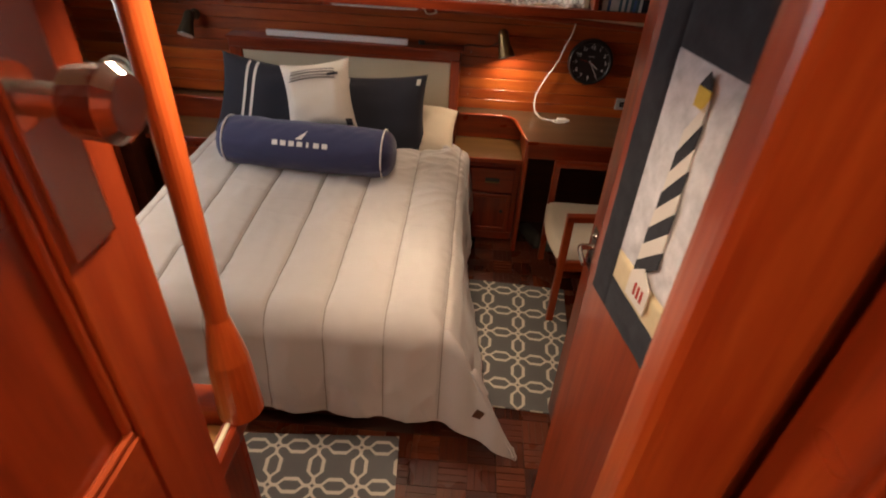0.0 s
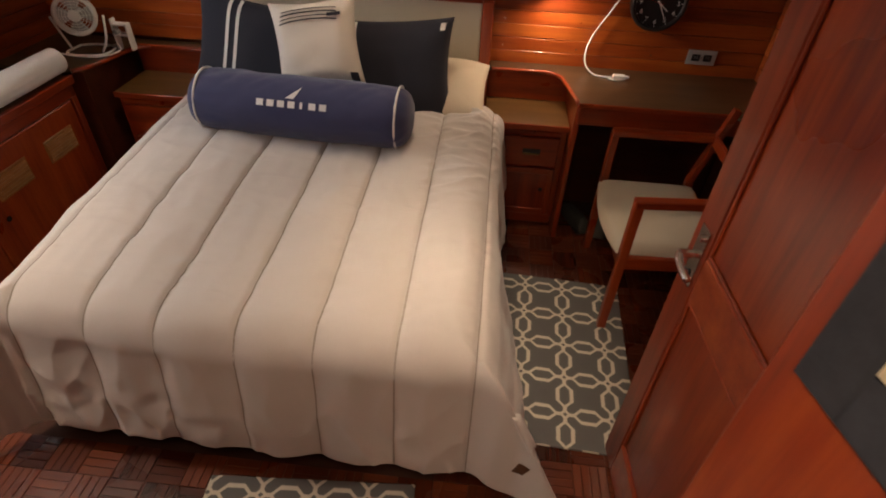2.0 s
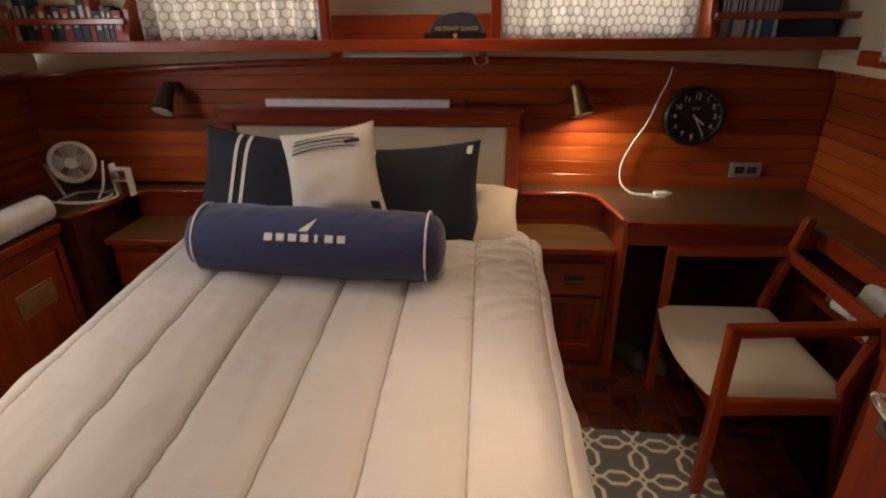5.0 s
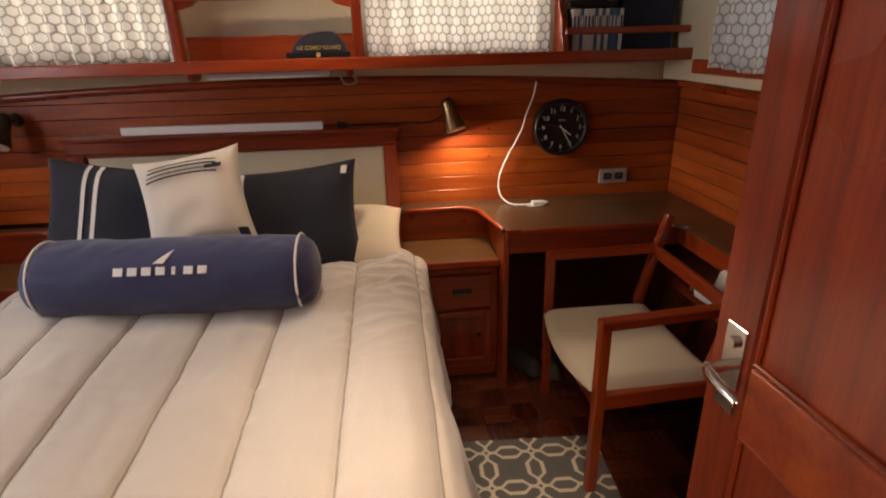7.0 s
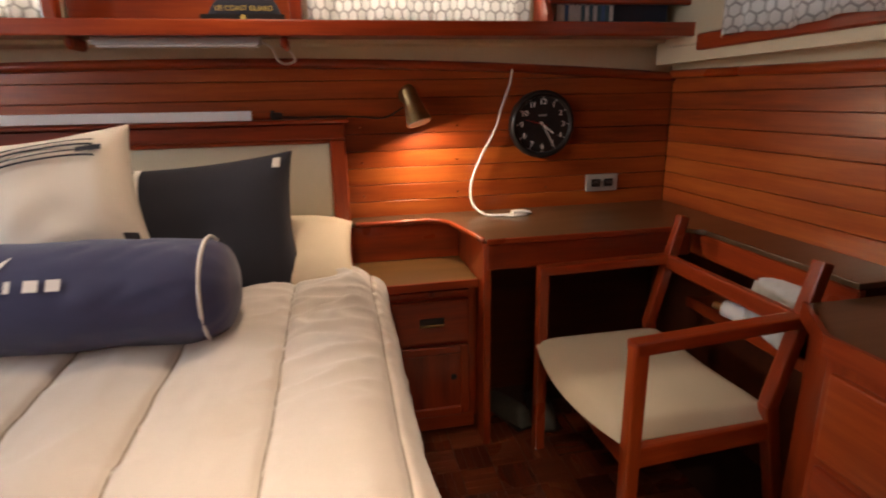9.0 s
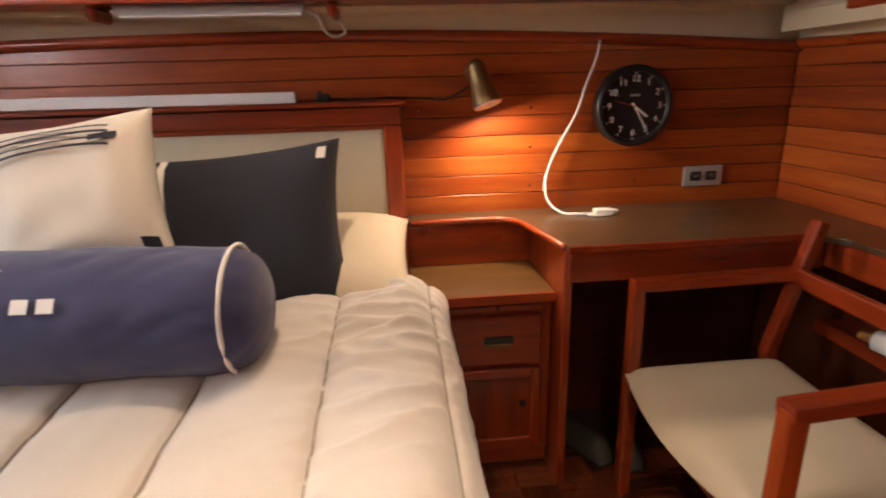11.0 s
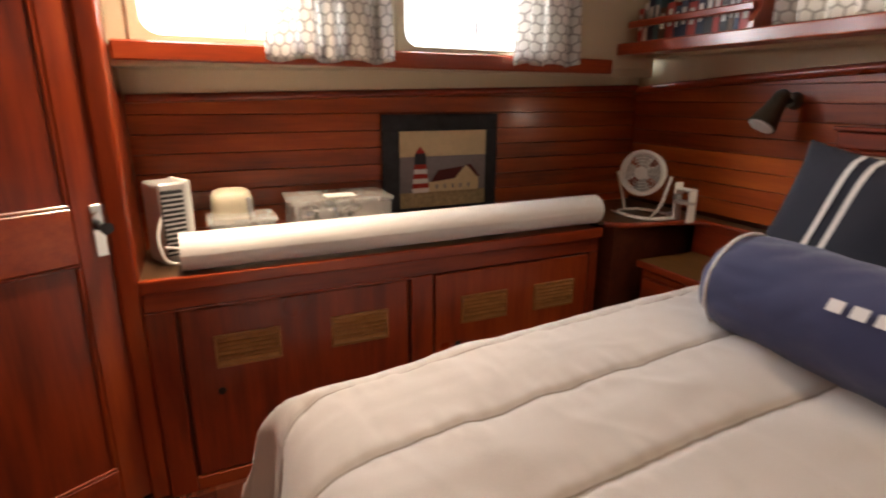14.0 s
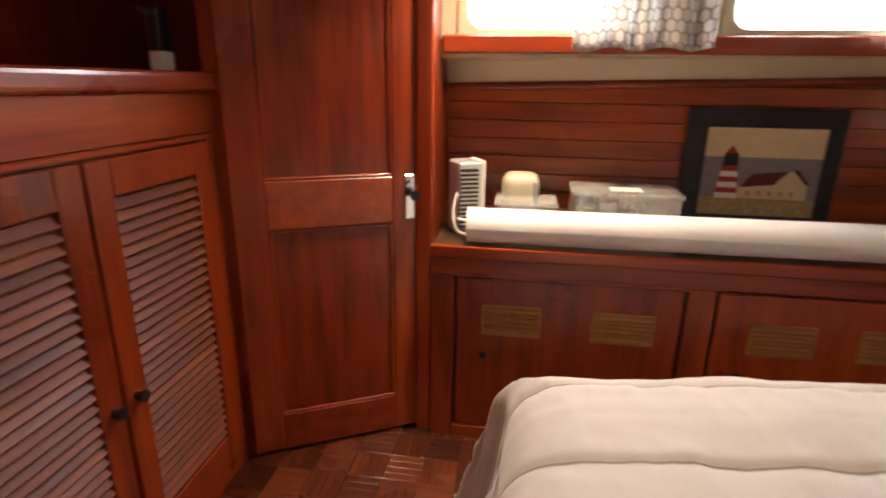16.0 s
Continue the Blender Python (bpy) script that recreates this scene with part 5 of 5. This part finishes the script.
def tub(name, x0, x1, y0, y1, h, label, lid_bar):
    t = thing(name, ((x0 + x1) / 2, (y0 + y1) / 2, 0.708), label, "container", "plastic containers")
    zz = 0.708
    part("body", join(box(x0, x1, y0, y1, zz, zz + 0.003), box(x0, x0 + 0.003, y0, y1, zz + 0.003, zz + h), box(x1 - 0.003, x1, y0, y1, zz + 0.003, zz + h), box(x0 + 0.003, x1 - 0.003, y0, y0 + 0.003, zz + 0.003, zz + h), box(x0 + 0.003, x1 - 0.003, y1 - 0.003, y1, zz + 0.003, zz + h)), CLEAR, t)
    part("lid", box(x0 - 0.008, x1 + 0.008, y0 - 0.008, y1 + 0.008, zz + h, zz + h + 0.016, 0.006, 2), CLEAR, t, "clear lid")
    if lid_bar:
        part("lid_label", box(x0 + 0.10, x1 - 0.03, (y0 + y1) / 2 - 0.05, (y0 + y1) / 2 + 0.05, zz + h + 0.0162, zz + h + 0.0185), PAPER, t, "white lid label")
        part("latch", box(x1 + 0.006, x1 + 0.012, (y0 + y1) / 2 - 0.03, (y0 + y1) / 2 + 0.03, zz + h - 0.03, zz + h + 0.012, 0.003), CLEAR, t)
    return t


tub("storage_box", -1.93, -1.735, 2.235, 2.56, 0.15, "clear plastic storage box with small items inside", True)
tub("food_container", -1.86, -1.73, 1.985, 2.175, 0.11, "low clear plastic container with a lid", False)
for k in range(16):
    x, y = -1.90 + 0.13 * rb.random(), 2.26 + 0.27 * rb.random()
    r = rb.uniform(0.012, 0.022)
    thing("small_bottle", (x, y, 0.711), "small bottle inside the clear storage box", "bottle", "items in the storage box", bm=join(rod((x, y, 0.711), (x, y, 0.711 + 0.08), r, None, 12), rod((x, y, 0.791), (x, y, 0.815), r * 0.6, None, 12)), mat=rb.choice((WHITE, BEIGE, GREY, BLACK, OFFW, BOOKM[6])))

# ---- quilted pictures ----


def quilted(m, x0, x1, y0, y1, z=0.0, puff=0.004, seed=0, n=16):
    """A stuffed cloth piece, flat in x and y, with its back closed."""
    def f(u, v):
        e = (max(0.0, 1 - (2 * u - 1) ** 6) * max(0.0, 1 - (2 * v - 1) ** 6)) ** 0.5
        x, y = x0 + (x1 - x0) * u, y0 + (y1 - y0) * v
        return m @ Vector((x, y, z + puff * e * (1 + 0.8 * noise.noise(Vector((x * 25, y * 25, seed))))))
    return join(sheet_grid(n, n, f), turned(box(x0, x1, y0, y1, z - 0.004, z), m))


def poly_patch(m, pts, z, t=0.002):
    return turned(prism(pts, z, z + t), m)


qp = thing("quilt_picture", (XL, 2.853, 0.92), "small quilted picture of a striped lighthouse and house", "wall hanging")
QM = Matrix.Translation((XL + 0.02, 2.853, 0.918)) @ FACE_E
for a in ((-0.247, 0.247, 0.152, 0.215), (-0.247, 0.247, -0.215, -0.145), (-0.247, -0.178, -0.145, 0.152), (0.195, 0.247, -0.145, 0.152)):
    part("border", quilted(QM, *a, 0.0, 0.005), QDARK, qp, "charcoal quilted border", True)
part("sky_patch", quilted(QM, -0.178, 0.195, 0.055, 0.152, 0.0, 0.003), QCREAM, qp, "cream cloth sky", True)
part("sea_patch", quilted(QM, -0.178, 0.195, -0.085, 0.055, 0.0, 0.003), QGREY, qp, "slate cloth sea", True)
part("ground_patch", quilted(QM, -0.178, 0.195, -0.145, -0.085, 0.0, 0.003), QSAND, qp, "pebbled cloth ground", True)
for k in range(6):
    w0, w1 = 0.036 - 0.002 * k, 0.034 - 0.002 * k
    z0 = -0.085 + 0.0185 * k
    part("tower_stripe", poly_patch(QM, [(-0.095 - w0, z0), (-0.095 + w0, z0), (-0.095 + w1, z0 + 0.0185), (-0.095 - w1, z0 + 0.0185)], 0.0065), RED if k % 2 else PAPER, qp)
part("tower_top", poly_patch(QM, [(-0.119, 0.026), (-0.071, 0.026), (-0.073, 0.068), (-0.117, 0.068)], 0.0065), QDARK, qp)
part("tower_roof", poly_patch(QM, [(-0.115, 0.068), (-0.075, 0.068), (-0.095, 0.094)], 0.0065), RED, qp)
part("house_wall", poly_patch(QM, [(-0.06, -0.085), (0.16, -0.085), (0.16, -0.03), (0.105, 0.015), (0.055, -0.03), (-0.06, -0.045)], 0.0065), QCREAM, qp)
part("house_roof", poly_patch(QM, [(-0.05, -0.045), (-0.02, 0.0), (0.09, 0.012), (0.055, -0.034)], 0.0088), MAROON, qp)
part("house_roof", poly_patch(QM, [(0.105, 0.018), (0.125, 0.018), (0.165, -0.032), (0.152, -0.032)], 0.0088), MAROON, qp)
for k in range(5):
    part("house_window", poly_patch(QM, [(-0.03 + 0.035 * k, -0.072), (-0.022 + 0.035 * k, -0.072), (-0.022 + 0.035 * k, -0.056), (-0.03 + 0.035 * k, -0.056)], 0.0088, 0.001), QGREY, qp)

# ---- doorway, its leaves and the passage panel ----


RAILW = WX


def panel_door(name, label, m, w, h, mat, rails, t=0.036, group="doors"):
    """A framed door in its own plane: width along x, height along z, thickness about y."""
    d = thing(name, m.translation, label, "door", group)
    s = 0.095
    for x0 in (0, w - s):
        part("stile", turned(box(x0, x0 + s, -t / 2, t / 2, 0, h, 0.004), m), mat, d)
    for z0, z1 in rails:
        part("rail", turned(box(s, w - s, -t / 2, t / 2, z0, z1, 0.003), m), RAILW, d)
    for (a0, a1), (b0, b1) in zip(rails[:-1], rails[1:]):
        part("panel", turned(box(s - 0.004, w - s + 0.004, -t / 2 + 0.010, t / 2 - 0.010, a1 - 0.004, b0 + 0.004), m), mat, d)
        for side in (-1, 1):
            y0 = side * (t / 2 - 0.006)
            part("bead", turned(join(box(s, w - s, y0 - 0.004, y0 + 0.004, a1, a1 + 0.010, 0.003), box(s, w - s, y0 - 0.004, y0 + 0.004, b0 - 0.010, b0, 0.003), box(s, s + 0.010, y0 - 0.004, y0 + 0.004, a1 + 0.01, b0 - 0.01, 0.003), box(w - s - 0.010, w - s, y0 - 0.004, y0 + 0.004, a1 + 0.01, b0 - 0.01, 0.003)), m), mat, d)
    return d


def lever(door, m, x, z, side, s=1):
    """Plate, spindle and lever on a door's face."""
    y = side * 0.018
    pl = part("lock_plate", turned(box(x - 0.024, x + 0.024, y, y + side * 0.004, z - 0.085, z + 0.075, 0.0015), m), CHROME, door, "chrome lock plate")
    part("spindle", turned(rod((x, y, z), (x, y + side * 0.045, z), 0.011), m), CHROME, pl)
    part("lever_handle", turned(tube([(x, y + side * 0.042, z), (x + s * 0.03, y + side * 0.05, z - 0.002), (x + s * 0.085, y + side * 0.046, z - 0.012)], 0.009), m), CHROME, pl, "chrome lever", True)
    part("key_cylinder", turned(rod((x, y, z + 0.045), (x, y + side * 0.012, z + 0.045), 0.010), m), CHROME, pl)
    part("key_cylinder", turned(rod((x, y, z - 0.055), (x, y + side * 0.008, z - 0.055), 0.008), m), BLACK, pl)


# cabin door, standing open along the way in
DM = Matrix.Translation((0.875, 1.50, 0.02)) @ pose(0, 0, 0, 0, 0, 92.5)
cabin_door = panel_door("cabin_door", "open mahogany panel door with chrome lever handle", DM, 0.72, 1.90, WZ, [(0, 0.16), (0.80, 0.93), (1.78, 1.90)])
lever(cabin_door, DM, 0.665, 0.91, 1, -1)
part("latch_bolt", turned(box(0.72, 0.728, -0.006, 0.006, 0.88, 0.92, 0.002), DM), CHROME, cabin_door, "chrome latch")

# passage panel that carries the large quilt
pas = thing("passage_panel", (0.69, 1.35, 0), "mahogany passage panel beside the doorway", "panel", kind="structure", bm=turned(box(-0.06, 0.44, 0.0, 1.94, -0.04, -0.004, 0.006), Matrix.Translation((0.668, 1.53, 0.0)) @ pose(0, 0, 0, 0, 0, 12) @ FACE_W), mat=WZ)
jamb = thing("door_jamb", (0.66, 1.08, 0), "rounded mahogany door jamb", "trim", kind="structure", bm=box(0.59, 0.72, 1.03, 1.10, 0.0, 2.1, 0.02, 3), mat=WZ)
hallp = panel_door("hall_door", "mahogany panelled door leaf standing open in the passage", Matrix.Translation((0.735, 0.45, 0.43)) @ pose(0, 0, 0, 0, 0, 90), 0.57, 1.75, WZ, [(0, 0.14), (0.98, 1.08), (1.65, 1.75)], group="hall doors")
lq = thing("lighthouse_quilt", (0.66, 1.34, 1.6), "tall quilted hanging of a black and white striped lighthouse", "wall hanging")
LM = Matrix.Translation((0.668, 1.53, 1.254)) @ pose(0, 0, 0, 0, 0, 12) @ FACE_W
# along the hanging: +x runs towards the way in
for a in ((-0.02, 0.045, 0.0, 0.60), (0.35, 0.42, 0.0, 0.60), (0.045, 0.35, 0.50, 0.60), (0.045, 0.35, 0.0, 0.076)):
    part("border", quilted(LM, *a, 0.004, 0.005, 3), QDARK, lq, "charcoal quilted border", True)
part("sky_patch", quilted(LM, 0.045, 0.35, 0.14, 0.50, 0.004, 0.007, 6, 40), QSKY, lq, "mottled grey cloth sky", True)
part("ground_patch", quilted(LM, 0.045, 0.35, 0.076, 0.14, 0.004, 0.006, 9), QCREAM, lq, "cream cloth ground", True)
LT = LM @ Matrix.Translation((0.150, 0.275, 0.0))
for k in range(8):
    z0 = -0.11 + 0.034 * k
    w0 = 0.030 - 0.0019 * k
    part("tower_stripe", poly_patch(LT, [(-w0, z0 - 0.028), (w0, z0 + 0.028), (w0, z0 + 0.062), (-w0, z0 + 0.006)], 0.0145), OFFW if k % 2 else QDARK, lq)
part("lantern", poly_patch(LT, [(-0.015, 0.172), (0.015, 0.172), (0.015, 0.20), (-0.015, 0.20)], 0.0145), YELLOW, lq, "yellow lantern patch")
part("tower_cap", poly_patch(LT, [(-0.015, 0.20), (0.015, 0.20), (0.0, 0.222)], 0.0145), QDARK, lq)
part("house_patch", poly_patch(LT, [(-0.030, -0.175), (0.035, -0.175), (0.035, -0.125), (0.002, -0.10), (-0.030, -0.125)], 0.017), OFFW, lq, "pale cloth cottage")
for k in range(3):
    part("house_window", poly_patch(LT, [(-0.008 + 0.012 * k, -0.16), (-0.002 + 0.012 * k, -0.16), (-0.002 + 0.012 * k, -0.135), (-0.008 + 0.012 * k, -0.135)], 0.0192, 0.001), RED, lq)

# port leaf of the entrance, with knob and lever
EM = Matrix.Translation((0.075, 0.44, 0.43)) @ pose(0, 0, 0, 0, 0, 90)
leaf = panel_door("entry_door", "mahogany entry door leaf with chrome knob standing open", EM, 0.60, 1.85, WZ, [(0, 0.14), (0.95, 1.08), (1.75, 1.85)], group="hall doors")
pl2 = part("lock_plate", turned(box(0.515, 0.565, -0.022, -0.018, 1.27, 1.45, 0.0015), EM), CHROME, leaf, "chrome lock plate")
part("knob", turned(join(rod((0.545, -0.02, 1.385), (0.545, -0.045, 1.385), 0.012, 0.012, 20), rod((0.545, -0.045, 1.385), (0.545, -0.07, 1.385), 0.024, 0.027, 24), rod((0.545, -0.07, 1.385), (0.545, -0.078, 1.385), 0.027, 0.020, 24)), EM), CHROME, leaf, "round chrome knob")

# ---- louvred locker with counter and post ----
LY = 1.22
lock = thing("louvred_locker", (-0.7, 1.0, 0), "mahogany locker with louvred doors under a counter", "cabinet")
part("body", box(-1.44, 0.02, 0.62, LY - 0.02, 0, 1.17), WZ, lock)
part("top_rail", box(-1.44, 0.02, LY - 0.02, LY, 1.06, 1.17, 0.003), WX, lock)
for x0, x1 in ((-1.44, -1.36), (-0.06, 0.02)):
    part("stile", box(x0, x1, LY - 0.02, LY, 0, 1.06, 0.003), WZ, lock)
part("kick_board", box(-1.36, -0.06, LY - 0.02, LY, 0, 0.06, 0.003), WX, lock)
part("bead", box(-1.36, -0.06, LY - 0.002, LY + 0.010, 1.045, 1.06, 0.004), WX, lock)
part("counter_edge", box(-1.45, 0.04, LY - 0.03, LY + 0.025, 1.168, 1.215, 0.012, 3), WX, lock)
part("counter_edge", box(0.02, 0.045, 0.62, LY + 0.02, 1.168, 1.215, 0.01, 3), WY, lock)
for k in range(10):
    y0 = 0.63 + k * 0.0555
    part("teak_strip", box(-1.44, 0.02, y0, y0 + 0.053, 1.17, 1.186, 0.0015), TEAK, lock, "light teak strip")
part("slot", box(-0.55, -0.02, 1.06, 1.10, 1.186, 1.189), BLACK, lock, "black strip in the counter")
part("trim_strip", box(0.028, 0.036, 0.70, LY, 1.214, 1.220, 0.002), CREAM, lock, "pale edge strip")
for x0, x1 in ((-1.355, -0.93), (-0.92, -0.495), (-0.485, -0.065)):
    f = 0.065
    dd = part("door", join(box(x0, x0 + f, LY - 0.015, LY + 0.005, 0.065, 1.04, 0.003), box(x1 - f, x1, LY - 0.015, LY + 0.005, 0.065, 1.04, 0.003), box(x0 + f, x1 - f, LY - 0.015, LY + 0.005, 0.96, 1.04, 0.003), box(x0 + f, x1 - f, LY - 0.015, LY + 0.005, 0.065, 0.16, 0.003)), WZ, lock)
    n = 30
    for k in range(n):
        z = 0.17 + k * (0.785 / n) + 0.012
        part("slat", turned(box(x0 + f, x1 - f, -0.014, 0.014, -0.0025, 0.0025, 0.001), Matrix.Translation((0, LY - 0.006, z)) @ pose(0, 0, 0, -48, 0, 0)), LOUV, dd)
    kx = x1 - 0.03 if x0 < -1.2 else x0 + 0.03
    part("knob", rod((kx, LY + 0.004, 0.51), (kx, LY + 0.028, 0.51), 0.010, 0.015), BLACK, dd, "small dark knob")
post = thing("grab_post", (0.04, 1.20, 1.2), "slim varnished mahogany grab post above the counter", "post")
part("shaft", turned(join(rod((0, 0, 0.20), (0, 0, 0.735), 0.016, 0.016, 20), rod((0, 0, 0.12), (0, 0, 0.20), 0.030, 0.016, 20), rod((0, 0, 0.0), (0, 0, 0.12), 0.036, 0.030, 20)), Matrix.Translation((0.04, 1.20, 1.215))), WZ, post)
phone = thing("handset", (-1.37, 1.10, 1.215), "black handset with a white base on the counter", "handset")
part("base", box(-1.40, -1.35, 1.09, 1.13, 1.215, 1.265, 0.006, 2), PAPER, phone, "white base")
part("body", join(box(-1.398, -1.352, 1.09, 1.128, 1.266, 1.37, 0.008, 2), box(-1.36, -1.31, 1.10, 1.12, 1.352, 1.366, 0.004)), BLACK, phone)
case = thing("small_case", (-0.82, 1.08, 1.215), "small dark case on the counter", "case", bm=box(-0.88, -0.80, 1.05, 1.11, 1.214, 1.28, 0.012, 3), mat=BLACK)
part("divider", box(-1.10, -1.06, 0.60, 0.635, 1.187, ZC, 0.004), WZ, lock)

# angled locker door in the corner
A0, A1 = Vector((-1.40, 1.245, 0)), Vector((-1.665, 1.745, 0))
ang = math.degrees(math.atan2(A1.y - A0.y, A1.x - A0.x))
AM = Matrix.Translation((A0.x, A0.y, 0.02)) @ pose(0, 0, 0, 0, 0, ang)
adoor = panel_door("corner_door", "tall mahogany panel door across the cabin corner", AM, (A1 - A0).length, 1.92, WZ, [(0, 0.13), (0.755, 0.90), (1.82, 1.92)], 0.03)
wA = (A1 - A0).length
pl = part("lock_plate", turned(box(wA - 0.055, wA - 0.025, -0.021, -0.014, 0.765, 0.905, 0.002), AM), CHROME, adoor, "chrome lock plate")
part("thumb_knob", turned(rod((wA - 0.035, -0.02, 0.845), (wA - 0.035, -0.06, 0.845), 0.010, 0.016), AM), BLACK, pl, "dark knob")
part("key_cylinder", turned(rod((wA - 0.042, -0.02, 0.875), (wA - 0.042, -0.03, 0.875), 0.009), AM), CHROME, pl)
thing("corner_post", (-1.66, 1.76, 0), "rounded mahogany corner post", "trim", kind="structure", bm=box(-1.69, -1.63, 1.735, 1.79, 0.0, ZC, 0.012, 3), mat=WZ)
thing("wall_corner_filler", (-1.43, 1.17, 0), "mahogany filler strip beside the corner door", "wall", kind="structure", bm=box(-1.47, -1.40, 1.20, 1.26, 0, ZC, 0.008, 2), mat=WZ)

# ---- rugs and floor clutter ----


def rug(at, w, l, turn, label):
    m = Matrix.Translation(at) @ pose(0, 0, 0, 0, 0, turn)
    ob = thing("rug", at, label, "rug", "matching rugs", bm=turned(box(-w / 2, w / 2, -l / 2, l / 2, 0, 0.009, 0.003), m), mat=RUGM)
    inv = m.inverted()
    me = ob.data
    layer = me.uv_layers.new(name="UVMap")
    for lp in me.loops:
        p = inv @ (me.vertices[lp.vertex_index].co + Vector(at))
        layer.data[lp.index].uv = (p.x + 0.02, p.y)
    return ob


rug((0.70, 2.63, 0.008), 0.54, 0.88, -3, "grey rug with cream trellis pattern beside the bed")
rug((-0.12, 1.72, 0.008), 0.66, 0.52, 4, "grey rug with cream trellis pattern at the bed's foot")
for x, y, turn in ((0.84, 3.58, 20), (0.97, 3.55, -10)):
    m = Matrix.Translation((x, y, 0.008)) @ pose(0, 0, 0, 0, 0, turn)
    s = thing("shoe", (x, y, 0.008), "grey rubber clog under the desk", "shoe", "shoes")
    part("upper", turned(sheet_grid(18, 14, lambda u, v: Vector((0.045 * math.cos(math.pi * v) * (1 - 0.35 * abs(2 * u - 1) ** 3), -0.13 + 0.26 * u, 0.012 + 0.075 * math.sin(math.pi * v) * (1 - 0.6 * u) * (1 - abs(2 * u - 1) ** 8)))), m), SHOE, s, smooth=True)
    part("sole", turned(box(-0.045, 0.045, -0.13, 0.13, 0, 0.014, 0.006, 2), m), BLACK, s)
TISSUE = plain("grey_tissue", (0.50, 0.50, 0.50), 0.8, grain=40, amount=0.15, bumpy=0.6)
thing("crumpled_paper", (1.43, 3.02, 0.50), "crumpled pale grey paper on the low shelf behind the chair", "paper", bm=turned(pillow_bm(0.24, 0.19, 0.09, 0.04, 24, 21), Matrix.Translation((1.435, 3.02, 0.60)) @ pose(0, 0, 0, 0, 0, -98) @ pose(0, 0, 0, 78, 0, -8)), mat=TISSUE, smooth=True)
roll = thing("cloth_roll", (1.43, 3.18, 0.50), "white rolled cloth on the low shelf behind the chair", "cloth")
part("cloth", rod((1.45, 3.11, 0.53), (1.425, 3.20, 0.53), 0.032, 0.026, 20), PAPER, roll, smooth=True)
part("core", rod((1.424, 3.201, 0.53), (1.415, 3.235, 0.53), 0.013, 0.012, 12), TEAK, roll, "wooden core")

# ---- panelling planks and parquet ----
plank_wall(wall_aft, plank_mesh("plank_long", XR - XL, 0, PX), ((XL + XR) / 2, YB + 0.006), 0.745, 1.31)
plank_wall(wall_port, plank_mesh("plank_port", 2.07, 1, PY), (XL - 0.006, 2.82), 0.70, 1.235)
plank_wall(wall_starboard, plank_mesh("plank_starboard", 2.45, 1, PY), (XR + 0.006, 2.62), 0.745, 1.25)
pins = [(0.36 + 0.36 * i, 0.83 + 0.125 * j) for i in range(3) for j in range(3)]
for x, z in pins:
    part("pin", rod((x, YB - 0.003, z), (x, YB - 0.0005, z), 0.0035, None, 8), CHROME, wall_aft)


def tile_mesh():
    bm = box(-0.0565, -0.0295, -0.0565, 0.0565, 0, 0.006, 0.001)
    for k in range(1, 4):
        bm = join(bm, box(-0.0565 + 0.0285 * k, -0.0295 + 0.0285 * k, -0.0565, 0.0565, 0, 0.006, 0.001))
    me = bpy.data.meshes.new("parquet_tile")
    bm.to_mesh(me)
    bm.free()
    me.materials.append(PARQ)
    return me


tile = tile_mesh()
for i in range(-19, 8):
    for j in range(21):
        x, y = 0.42 + 0.115 * i, 1.28 + 0.115 * j
        if x > 0.22 or y < 2.05:
            shared("parquet_tile", tile, floor, Matrix.Translation((x, y, 0.001)) @ pose(0, 0, 0, 0, 0, 90 * ((i + j) % 2)))
